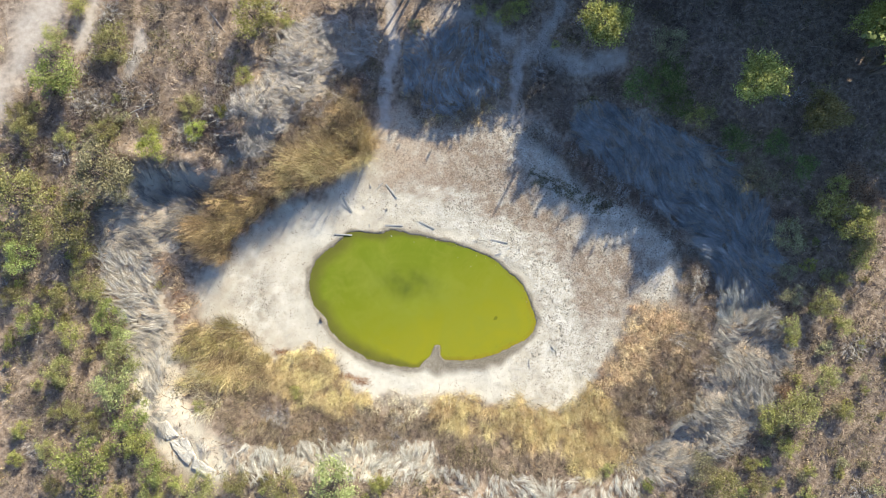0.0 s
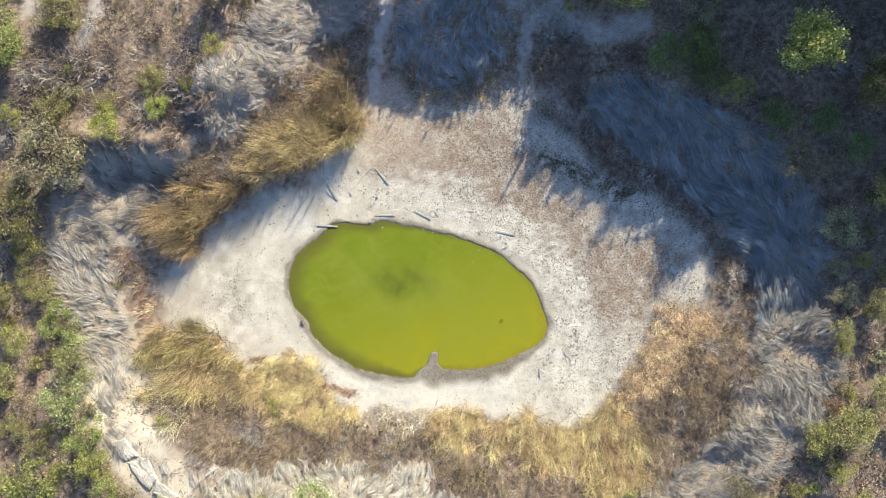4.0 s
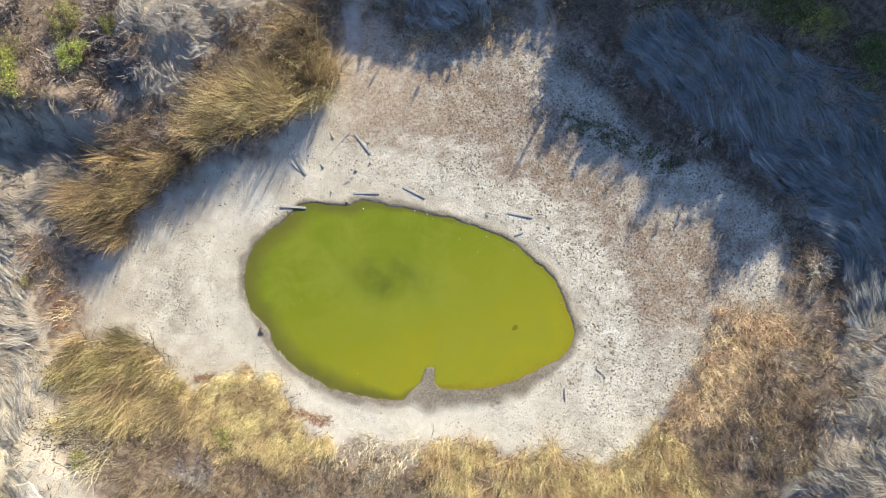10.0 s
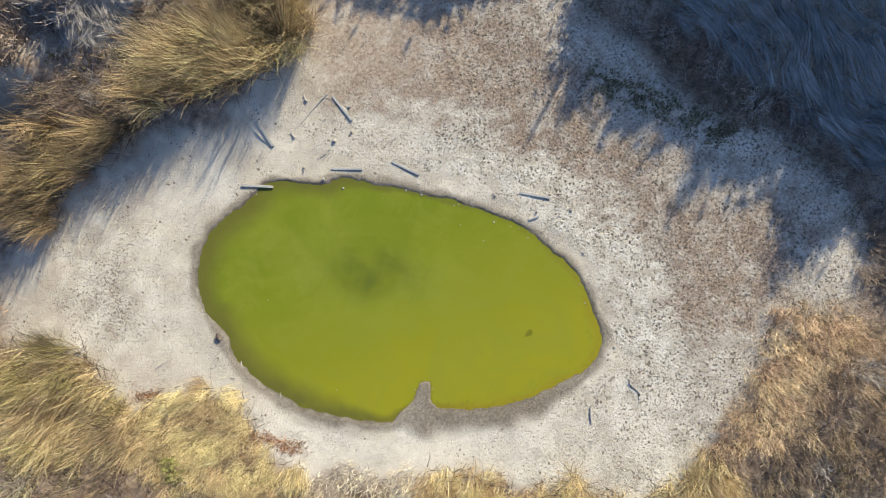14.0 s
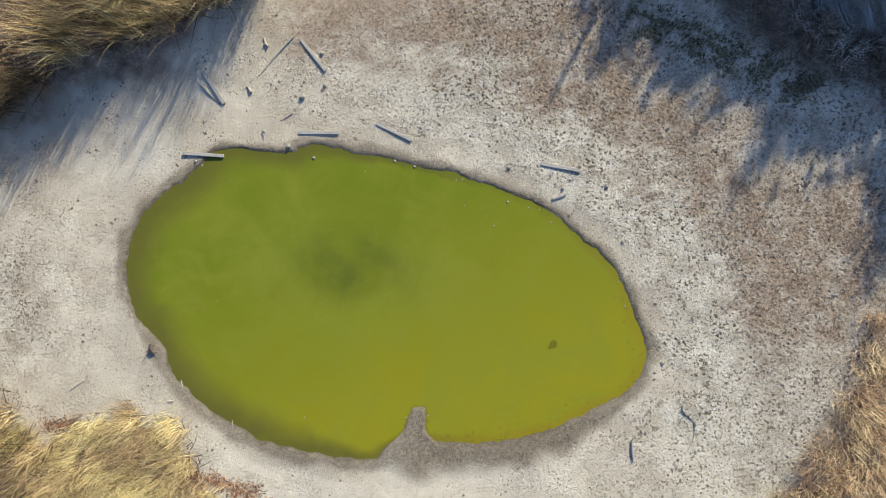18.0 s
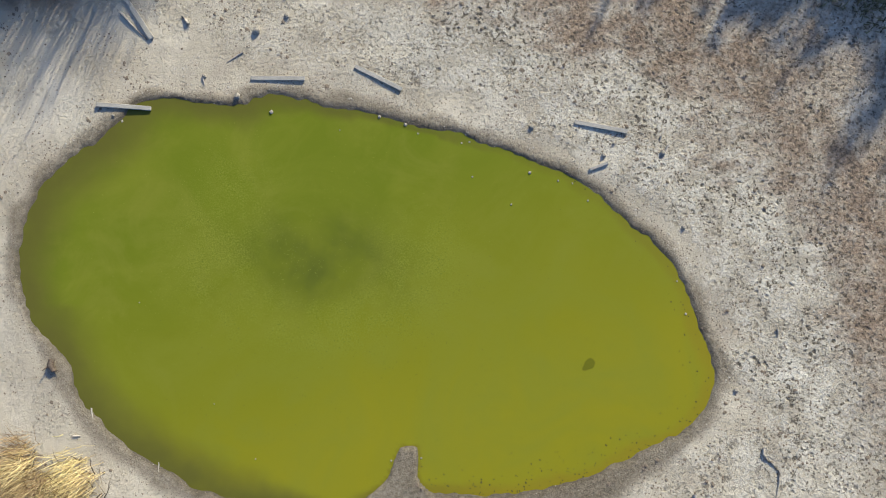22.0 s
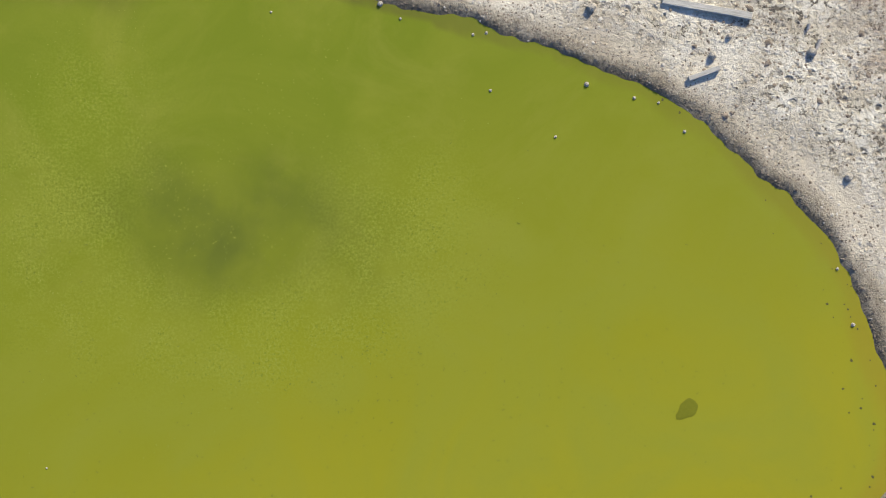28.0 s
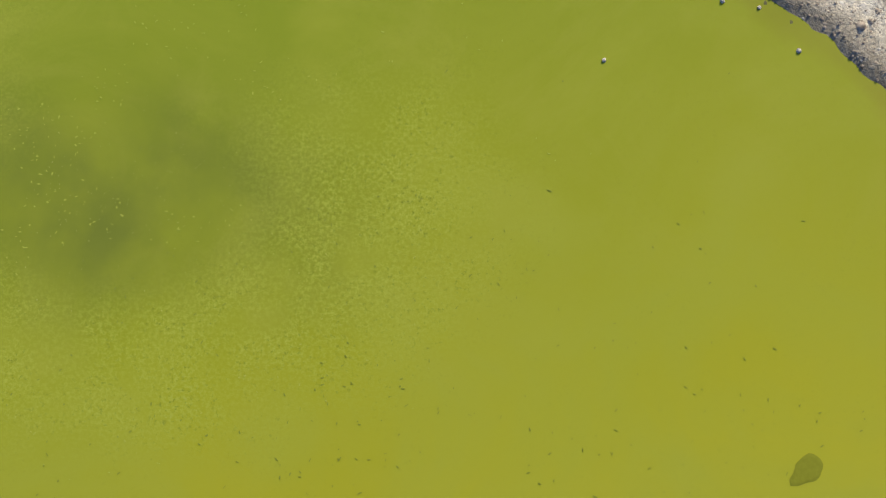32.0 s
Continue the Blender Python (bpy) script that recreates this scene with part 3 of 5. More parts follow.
MAT_SE = ((28.6, -2.6), (32.8, -1.9), (34.4, -4.6), (33.5, -9.0), (30.4, -12.4), (26.4, -15.7), (21.5, -16.7), (20.6, -14.3), (23.1, -13.3), (26.1, -10.4), (27.9, -6.6))
MAT_NE = ((16.3, 16.2), (18.8, 16.9), (21.9, 15.9), (25.9, 14.0), (30.3, 10.9), (33.7, 6.8), (34.2, 1.8), (32.3, -2.4), (28.8, -2.6), (29.0, 1.3), (25.6, 5.4), (22.2, 8.9), (18.7, 12.0), (16.0, 13.6))
MAT_ISLE = ((0.8, 22.2), (2.7, 24.1), (5.6, 24.6), (9.5, 23.0), (10.6, 20.5), (9.8, 18.3), (7.1, 16.2), (3.5, 16.2), (1.2, 18.3))


def within(q, poly):
    p = np.array(poly)
    hit = np.zeros(len(q), bool)
    for (x0, y0), (x1, y1) in zip(p, np.roll(p, -1, 0)):
        c = ((y0 > q[:, 1]) != (y1 > q[:, 1]))
        hit ^= c & (q[:, 0] < (x1 - x0) * (q[:, 1] - y0) / (y1 - y0 + 1e-9) + x0)
    return hit


# ---- the ground: one sheet from the pond's bed to the horizon ----
def steps(a, b, inner, mid_a, mid_b):
    core = np.arange(a, b, inner)
    left, right = np.arange(mid_a, a, 0.2), np.arange(b, mid_b, 0.2)
    far = 0.25 * 1.19 ** np.arange(1, 48)
    far = np.cumsum(far)
    far = far[far < 2600]
    return np.concatenate([(mid_a - far)[::-1], left, core, right, mid_b + far])


gx, gy = steps(-9.0, 14.5, 0.085, -24, 30), steps(-8.6, 7.0, 0.085, -14, 18)
X, Y = np.meshgrid(gx, gy)
X, Y = X.ravel(), Y.ravel()
S, B = shore(X, Y)
NX, NY = len(gx), len(gy)
Z = height(X, Y)
idx = np.arange(NX * NY).reshape(NY, NX)
quads = np.stack([idx[:-1, :-1], idx[:-1, 1:], idx[1:, 1:], idx[1:, :-1]], -1).reshape(-1, 4)
ground = new("ground", mesh_of("ground", np.stack([X, Y, Z], 1), quads, EARTH, True))
tagged(ground, "pale cracked salt crust round the pond, brown scrub soil beyond", "ground", "", "structure")
PATHS = (
    (((-0.2, 26.8), (0.3, 22.0), (-0.7, 18.8), (-0.7, 15.0)), 0.55),
    (((0.3, 26.3), (3.5, 26.0), (8.2, 24.9), (11.3, 22.4), (13.1, 21.7), (15.2, 24.6), (16.5, 30.0)), 0.5),
    (((12.1, 21.9), (11.6, 20.2), (11.6, 15.0)), 0.55),
    (((-29.6, 33.0), (-31.0, 26.5), (-32.0, 23.2)), 1.8),
    (((-32.0, 23.2), (-33.8, 19.5), (-35.4, 16.3), (-37.5, 12.5), (-39.5, 4)), 1.15),
    (((-26.2, 27.5), (-27.3, 23.6), (-28.1, 21.2)), 0.5),
    (((-22.4, 22.4), (-23.4, 19.4)), 0.5),
    (((13.1, 21.7), (17.5, 20.0), (20.5, 20.5)), 0.9),
)
trod = np.zeros(len(X))
for line, half in PATHS:
    trod = np.maximum(trod, near_line(X, Y, line, half))
bare = smooth(1.2, -0.6, B + 0.5 * waves(X, Y, 3, 11) + 0.25 * waves(X, Y, 0.9, 12))
bank = near_line(X, Y, ((-20.9, -7.0), (-19.9, -10.0), (-18.3, -12.6), (-15.6, -15.2)), 2.1)
bare = np.maximum(bare, bank)
wobble = np.stack([X + 0.5 * waves(X, Y, 2.4, 22), Y + 0.5 * waves(X, Y, 2.2, 23)], 1)
for poly, share in ((MAT_NW, 0.45), (MAT_W_SHADE, 0.6), (MAT_W, 0.55), (MAT_NE, 0.55), (MAT_SE, 0.35), (MAT_S, 0.4), (MAT_ISLE, 0.4)):
    bare = np.maximum(bare, share * within(wobble, poly))
S0 = (np.hypot(X - CX, Y - CY) - radius(RIM, np.arctan2(Y - CY, X - CX))) * 0.93
south = smooth(-2.0, -6.0, Y) * (0.1 + 0.9 * smooth(2.6, 4.2, X)) * smooth(13.5, 9.5, X)
wet = smooth(0.55 + 1.0 * south, 0.2 + 0.42 * south, S0 + 0.12 * waves(X, Y, 1.3, 13)) * (0.8 + 0.2 * south)
soaked = smooth(0.17, 0.04, S + 0.05 * waves(X, Y, 0.7, 19)) * (0.55 + 0.45 * smooth(-0.6, 0.3, waves(X, Y, 2.4, 20)))
ang = np.arctan2(Y - CY, X - CX)
tan = smooth(2.9, 4.7, S + 0.9 * waves(X, Y, 2.6, 14) + 0.5 * waves(X, Y, 0.8, 15)) * smooth(-0.45, -0.05, ang) * smooth(2.15, 1.75, ang) * 0.95
edge = B + 0.8 * waves(X, Y, 2.2, 16) + 0.4 * waves(X, Y, 0.7, 17)
tan = tan * (1 - 0.55 * smooth(-4.2, -2.4, edge) * smooth(1.3, 0.9, ang))
tan = tan * (1 - 0.85 * np.exp(-((X - 19.6) / 2.6) ** 2 - ((Y - 5.0) / 1.3) ** 2))
salt = smooth(0.55, 1.1, S + 0.2 * waves(X, Y, 1.7, 26)) * smooth(4.6, 2.4, S + 0.7 * waves(X, Y, 3.1, 27)) * np.maximum(smooth(-0.4, -0.9, ang) * (1 - 0.6 * smooth(-2.2, -2.8, ang)), 0.4 * smooth(2.3, 2.8, ang))
ground.data.attributes.new("salt", "FLOAT", "POINT").data.foreach_set("value", salt.astype(np.float32))
ground.data.attributes.new("soaked", "FLOAT", "POINT").data.foreach_set("value", soaked.astype(np.float32))
tan = np.maximum(tan, 0.3 * smooth(-8.0, -10.0, X + 0.8 * waves(X, Y, 2.5, 24)) * smooth(-0.9, 0.5, waves(X, Y, 1.6, 25)) * smooth(9, 4, Y))
col = ground.data.attributes.new("zone", "FLOAT_COLOR", "POINT")
col.data.foreach_set("color", np.stack([bare, wet, tan, trod], 1).astype(np.float32).ravel())

trampled = smooth(0.35, 1.6, S + 0.5 * waves(X, Y, 1.8, 18)) * smooth(-1.35, -0.7, ang) * smooth(1.75, 1.15, ang)
trampled = trampled * (0.45 + 0.55 * smooth(-0.75, -0.2, ang))
trampled = np.maximum(trampled, 0.7 * np.exp(-(((X + 11.8) / 2.8) ** 2 + ((Y + 0.6) / 3.0) ** 2)))
trampled = np.maximum(trampled, 0.5 * smooth(0.4, 1.5, S) * smooth(1.0, 1.5, ang) * smooth(2.3, 1.8, ang) * smooth(7, 4, S))
col = ground.data.attributes.new("trampled", "FLOAT", "POINT")
col.data.foreach_set("value", trampled.astype(np.float32))

# ---- the pond ----
rings, spokes = 70, 260
ra, rt = np.meshgrid(np.linspace(0, 1, rings), np.linspace(0, 2 * math.pi, spokes, endpoint=False), indexing="ij")
rr = ra * (radius(RIM, rt) + 0.9)
wx, wy = (CX + rr * np.cos(rt)).ravel(), (CY + rr * np.sin(rt)).ravel()
i0 = np.arange(rings * spokes).reshape(rings, spokes)
nxt = np.roll(i0, -1, 1)
wq = np.stack([i0[:-1], i0[1:], nxt[1:], nxt[:-1]], -1).reshape(-1, 4)
water = new("water", mesh_of("water", np.stack([wx, wy, 0 * wx], 1), wq, WATER, True))
tagged(water, "still green pond water thick with algae", "pond", "", "structure")
ws = shore(wx, wy)[0]
wa = np.arctan2(wy - CY, wx - CX)
band = 0.45 + 0.85 * np.exp(-((wa + 2.35) / 0.5) ** 2) + 1.25 * np.exp(-(((np.abs(wa + 0.25) - 3.0) / 0.6) ** 2)) + 0.2 * np.exp(-((wa - 2.1) / 0.6) ** 2)
band = band - 0.27 * np.exp(-((wa - 1.2) / 0.9) ** 2)
shallow = smooth(band, 0.1, -ws + 0.1 * waves(wx, wy, 2.6, 31))
dx, dy = wx + 0.55 * waves(wx, wy, 2.6, 32), wy + 0.4 * waves(wx, wy, 2.2, 33)
shallow = shallow * (1 - 0.65 * np.exp(-((wa - 0.6) / 0.7) ** 2))
deep = np.exp(-((dx - 1.3 + 0.25 * (dy - 0.4)) / 2.6) ** 2 - ((dy - 0.3) / 1.3) ** 2)
far_out = np.hypot((wx - 1.4) / 2.7, (wy - 0.25) / 1.75)
ring_of = smooth(0.45, 0.95, far_out) * smooth(2.1, 1.2, far_out) * smooth(1.6, -0.4, wy - 0.35 * np.abs(wx - 1.4)) + np.exp(-((wx + 1.2) / 1.3) ** 2 - ((wy - 2.3) / 1.3) ** 2)
ring_of = np.clip(ring_of, 0, 1)
east = smooth(-5, 11, wx * 0.5 - wy * 1.45 - 1.0 + 0.8 * waves(wx, wy, 5, 34))
col = water.data.attributes.new("depth", "FLOAT_COLOR", "POINT")
col.data.foreach_set("color", np.stack([shallow, deep, east, ring_of], 1).astype(np.float32).ravel())

# ---- flattened reeds ----
reed_mat(MAT_NW, 61, "grey flattened reeds heaped in brushy swathes on the bank", 2.6, REED_GREY, per=13.0, long=0.85, mess=0.6)
# darker reed tone than the lit mat beside it deepens the hollow's shade
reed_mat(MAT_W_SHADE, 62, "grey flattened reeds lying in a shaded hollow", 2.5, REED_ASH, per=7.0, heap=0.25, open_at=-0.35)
reed_mat(MAT_W, 68, "bleached flattened reeds feathered along the west bank", 2.75, REED_GREY, per=10.0, long=1.15, heap=0.35, mess=0.25)
reed_mat(MAT_SW, 67, "bleached flattened reeds thin on the pale bank", -0.8, REED_GREY, per=6.0, long=0.9, heap=0.16, mess=0.25, open_at=-0.2)
reed_mat(MAT_S, 63, "whitish flattened reeds behind the golden clumps", -1.6, REED_GREY, long=0.95, heap=0.35, mess=0.55)
reed_mat(MAT_S_EAST, 69, "pale flattened reeds south of the golden belt", -1.4, REED_GREY, per=7.0, long=0.9, heap=0.3)
reed_mat(MAT_SE, 64, "grey flattened reeds in tangled swathes", -0.5, REED_ASH, per=11.0, long=1.0, heap=0.55, mess=0.45, open_at=-0.5)
# these two mats take the reed colour that has shade mixed in
reed_mat(MAT_NE, 65, "flattened reeds in the shade of trees, toned blue-grey to deepen it", -1.0, REED_SHADED, per=8.0, long=1.5, heap=0.5, mess=0.22, open_at=-0.9)
reed_mat(MAT_ISLE, 66, "flattened reeds on the island between footpaths, toned dark as in shade", -1.2, REED_SHADED, per=7.0, heap=0.4, open_at=-0.4)

# ---- reed clumps ----
GOLD_SE = ((4.6, -10.0), (10.4, -10.7), (14.7, -11.0), (17.9, -9.4), (20.2, -10.4), (20.4, -15.2), (17.3, -15.6), (14.9, -13.7), (10.4, -12.9), (4.6, -11.6))
OLIVE_SW = ((-17.8, -3.4), (-14.7, -3.9), (-11.2, -6.4), (-10.7, -8.6), (-14.0, -8.7), (-16.3, -7.0), (-18.7, -5.8))
STRAW_SW = ((-11.0, -6.4), (-8.5, -5.9), (-5.0, -6.9), (-2.2, -9.3), (-3.0, -10.4), (-6.6, -10.3), (-10.3, -8.7))
STRAW_W = ((-18.0, -7.3), (-16.6, -7.1), (-14.9, -10.0), (-15.9, -10.5))
PALE_S = ((-2.6, -10.6), (0.4, -9.8), (4.4, -10.1), (4.4, -10.8), (0.4, -11.9))
GOLD_NW = ((-10.8, 9.9), (-8.0, 11.5), (-5.0, 13.0), (-2.6, 15.2), (-2.3, 12.9), (-4.1, 11.5), (-6.7, 9.6), (-10.3, 9.1))
UMBER_NW = ((-10.0, 11.2), (-6.9, 14.6), (-4.9, 16.2), (-3.0, 17.2), (-2.6, 14.8), (-4.9, 12.6), (-7.7, 11.0))
TAN_W = ((-18.0, 5.9), (-15.7, 7.6), (-12.9, 8.4), (-11.7, 7.9), (-13.6, 6.0), (-15.0, 3.2), (-16.2, 3.0), (-17.4, 4.3))
ORANGE_W = ((-21.0, 3.0), (-19.8, 3.0), (-17.9, -2.3), (-18.6, -2.9), (-19.8, -0.5))
ORANGE_E = ((21.8, -1.7), (25.6, -2.2), (26.4, -3.5), (23.7, -6.4), (21.2, -8.2), (19.2, -8.9), (19.0, -7.4), (20.7, -5.9))
BROWN_E = ((24.0, -4.4), (27.3, -3.6), (28.2, -6.6), (26.6, -10.3), (23.2, -13.6), (21.0, -14.0), (20.2, -10.8), (21.3, -8.9), (23.4, -7.4))
BROWN_S = ((-14.4, -9.9), (-11.1, -9.4), (-6.5, -11.2), (-2.5, -11.5), (1.5, -11.2), (3.7, -11.8), (4.2, -13.4), (-3.5, -13.5), (-10.5, -13.4), (-13.5, -12.3))
BROWN_S_EAST = ((4.4, -13.4), (10.4, -14.6), (15.8, -15.1), (15.8, -16.6), (10.4, -16.3), (4.9, -15.4))
BELT_NE = ((12.6, 19.8), (13.9, 20.8), (15.9, 19.3), (16.4, 13.7), (22.4, 9.0), (25.8, 5.4), (29.2, 1.4), (28.8, -3.0), (26.8, -1.6), (26.3, 2.9), (21.8, 7.2), (16.4, 10.6), (13.3, 13.4))
BELT_NW = ((-11.1, 10.8), (-9.9, 13.9), (-6.8, 17.0), (-4.8, 19.1), (-1.5, 21.2), (-1.5, 18.5), (-2.9, 17.2), (-4.8, 17.6), (-6.8, 15.0), (-9.4, 12.8), (-11.4, 9.2), (-17.5, 6.7), (-18.5, 6.3), (-17.0, 8.7))
RIM_ISLE = ((1.0, 18.6), (3.4, 16.9), (7.0, 16.9), (9.6, 18.6), (10.4, 17.9), (7.2, 15.6), (3.4, 15.4), (0.8, 18.0))
bed(GOLD_SE, 1.45, 1.1, 1.55, (REED_GOLD, REED_TAN, REED_GOLD, REED_STRAW), "golden dry reeds arching over the pond shore", 71, 430)
bed(OLIVE_SW, 1.5, 1.15, 2.2, (REED_OLIVE, REED_GOLD, REED_UMBER, REED_GOLD), "olive-brown reeds in a dense tall stand", 72, 330, droop=0.8)
bed(STRAW_SW, 1.35, 1.05, 1.1, (REED_STRAW, REED_STRAW, REED_GOLD), "bright straw-coloured reeds beside the bare shore", 73, 560)
bed(STRAW_W, 1.1, 0.85, 1.4, (REED_STRAW, REED_PALE), "pale straw reeds leaning off the tall stand", 74, 320)
bed(PALE_S, 1.25, 0.8, 0.6, REED_PALE, "pale bleached low reeds beside the bare shore", 75, 200)
bed(GOLD_NW, 1.45, 1.1, 3.3, (REED_GOLD, REED_STRAW, REED_GOLD, REED_TAN), "tall golden reeds drooping over the shore", 76, 368, droop=0.6)
bed(UMBER_NW, 1.6, 1.15, 3.2, (REED_UMBER, REED_BROWN, REED_UMBER, REED_TAN), "tall umber reeds standing behind golden ones", 77, 280, (-5.3, 15.0, 1.1), droop=0.65)
bed(TAN_W, 1.45, 1.05, 2.8, (REED_TAN, REED_UMBER, REED_TAN, REED_UMBER), "tan dry reeds in a dense rounded clump", 78, 368, droop=0.64)
bed(ORANGE_W, 1.2, 0.75, 0.8, (REED_ORANGE, REED_RUST, REED_ORANGE), "low orange-brown reeds at the edge of the crust", 79, 260)
bed(ORANGE_E, 1.3, 0.95, 1.0, REED_ORANGE, "orange-brown dry reeds in a broken clump", 80, 400)
bed(BROWN_E, 1.6, 1.1, 1.15, (REED_BROWN, REED_BROWN, REED_UMBER), "brown withered reeds with broken stems", 81, 170)
bed(BROWN_S, 1.55, 1.1, 1.1, (REED_BROWN, REED_BROWN, REED_BROWN, REED_UMBER), "dark brown withered reeds behind the straw-coloured ones", 82, 170)
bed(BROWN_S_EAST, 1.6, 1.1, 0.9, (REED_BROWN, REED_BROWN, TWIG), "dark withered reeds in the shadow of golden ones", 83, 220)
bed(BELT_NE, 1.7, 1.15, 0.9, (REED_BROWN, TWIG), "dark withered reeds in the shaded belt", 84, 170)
bed(BELT_NW, 1.6, 1.05, 1.2, (TWIG, REED_BROWN, REED_UMBER), "brown withered reeds tangled with twigs", 85, 190)
bed(RIM_ISLE, 1.4, 0.9, 0.9, (REED_BROWN, REED_TAN), "brown withered reeds round the dark island", 86, 190)

# ---- bushes and trees ----
rng = np.random.RandomState(80)


def strew(models, places, rng, flat=1.0, up=(0.8, 1.15)):
    for i, (x, y, r) in enumerate(places):
        m = pose(x, y, ground_at(x, y), 0, 0, rng.uniform(0, 360)) @ Matrix.Diagonal((r, r * rng.uniform(0.85, 1.1), r * flat * rng.uniform(*up), 1))
        copy_thing(models[i % len(models)], m)


def retire(models):
    """The patterns themselves are put away once their copies stand."""
    for root in models:
        for ob in (*root.children_recursive, root):
            bpy.data.objects.remove(ob)


# kind, what it looks like, group, and each one's place and crown radius
BUSHES = (
    ("green", "leafy green bush among dry scrub", "green bushes", ((-28.7, 18.8, 2.2), (-30.6, -2.5, 1.4), (-24.4, -2.5, 1.5), (-25.0, -14.5, 2.2), (-31.7, 2.7, 1.4), (-21.4, -11.1, 1.5), (-19.8, -15.2, 1.3), (-32.8, -4.5, 0.7))),
    ("leafy", "soft pale green bush beside the fallen reeds", "green bushes", ((-23.0, -6.1, 1.5), (-23.4, -8.3, 1.6), (-4.6, -16.5, 1.9), (-23.6, -4.2, 1))),
    ("olive", "olive-green bush among brown twigs", "olive bushes", ((-24.4, 21.4, 1.9), (-29.6, 22.4, 1), (-17.7, 16.2, 1.1), (-31.8, 8.4, 2.4), (-27.2, 5.2, 1.9), (-30.7, 5.2, 1.5), (-27.3, 7.6, 1.2), (-28.4, 13.2, 1), (-24.9, 13.8, 1.2), (-31.6, 13.8, 1.2), (-32.7, 15.4, 1.2),
     (-21.2, 14.3, 1), (-33.3, 4.2, 1), (-28.0, -7.0, 1.2), (-8.9, -16.9, 1.4), (-12.8, -16.4, 1.2), (-15.8, -16.8, 1.4), (-29.0, -13.5, 0.9), (-28.1, -16.6, 1), (-27.1, -10.3, 0.9), (-25.4, -11.3, 1), (-28.5, -10.6, 0.7), (-27.1, 0.8, 1),
     (-26.0, -0.2, 1.2), (-32.8, -0.5, 1), (-28.5, -0.9, 0.9), (-30.3, -0.2, 0.7))),
    ("olive", "olive-green bush on the dry eastern slope", "olive bushes", ((40.6, 4.0, 1.2), (28.2, 15.1, 0.7), (37.1, -1.6, 1.3), (38.8, -3.4, 0.9), (34.4, -10.3, 1.8), (37.1, -7.7, 1.2), (28.0, -16.5, 1.5), (31.1, -16.6, 1), (38.6, -10.7, 0.7), (34.3, -3.4, 0.9))),
    ("yellow", "yellow-green bush in dry scrub", "yellow bushes", ((-27.8, 25.1, 1), (-11.8, 24.2, 2), (-9.5, 24.1, 0.7), (-12.9, 18.7, 0.9), (-24.2, 16.9, 0.5), (-27.5, -3.9, 1.2), (-21.1, -13.0, 1.4), (-20.0, -17.0, 1.1), (-31.4, -11.9, 0.9), (-31.5, -14.6, 0.5), (-0.9, -16.8, 0.9), (-26.9, 3.1, 1),
     (-18.2, -16.5, 0.8), (-22.9, -17.3, 0.9), (8.2, 25.2, 0.7), (10.4, 24.6, 0.9), (11.9, 25.2, 0.9), (15.0, 22.0, 0.4), (39.0, 0.7, 0.7), (37.7, 0.8, 0.5), (34.4, -4.5, 0.7), (32.2, -11.0, 1.2), (33.5, -13.4, 0.9), (30.6, -15.0, 0.6), (40.5, 2.5, 1.2))),
    ("yellow", "tall yellow-green bush at the edge of shade", "yellow bushes", ((26.8, 14.7, 0.9), (37.4, 6.7, 1.4), (38.9, 5.2, 1.5), (38.3, 8.6, 1), (40.6, 5.9, 0.9))),
    ("bright", "low bright green bush standing alone in dry scrub", "yellow bushes", ((-14.8, 15.7, 0.6), (-17.1, 13.9, 0.9), (-20.4, 12.1, 1.25), (36.2, 1.8, 0.7))),
    ("dark", "dark green bush in the shade of trees", "dark bushes", ((22.0, 17.4, 1.6), (24.1, 17.8, 1.4), (25.4, 15.9, 1.4), (30.2, 12.4, 1.4), (33.5, 12.2, 1.1), (35.6, 10.2, 1.3), (24.8, 19.0, 1.2))),
    ("pale", "pale half-withered bush with sparse leaves", "pale bushes", ((-24.5, 9.7, 2.4), (-23.5, 9.2, 1.5), (24.5, 21.2, 1.4), (31.7, 9.3, 1.6), (34.4, 4.4, 1.4), (26.7, -15.4, 1.3), (34.6, 1.2, 0.7), (34.7, -0.8, 0.9))),
    ("rust", "rust-brown withered bush with dead leaves", "pale bushes", ((40.3, 8.8, 1.5), (41.6, 7.5, 1), (33.6, -8.9, 0.7))),
)
for i, (kind, text, band, spots) in enumerate(BUSHES):
    models = [woody_plant("bush", kind, 101 + 10 * i + j, clumps=46, per=56, leaf=0.04, gaps=0.35 if kind == "pale" else 0.12, label=text, group=band) for j in range(2)]
    strew(models, [(x, y, r * 1.15) for x, y, r in spots], rng, 1.5 if text.startswith("tall") else 0.85)
    retire(models)
TREES = ((31.1, 17.1, 2.1), (18.8, 22.5, 2.0), (40.7, 21.7, 1.9))
models = [woody_plant("tree", "yellow", 161 + i, 1.15, 3, 120, 60, 0.046, label="round yellow-green tree with a full sunlit crown", category="tree", group="trees on the bank") for i in range(2)]
strew(models, TREES, rng, 1.45)
retire(models)
models = [woody_plant("tree", "olive", 163, 1.15, 3, 110, 54, 0.046, label="round olive tree half in shade", category="tree", group="trees on the bank")]
strew(models, ((36.5, 14.2, 1.9),), rng, 1.25)
retire(models)
models = [woody_plant("tree", "dark", 171 + i, 2.45, 3, 95, 34, 0.08, label="tall dark green tree shading the north-east bank", category="tree", group="shade trees") for i in range(3)]
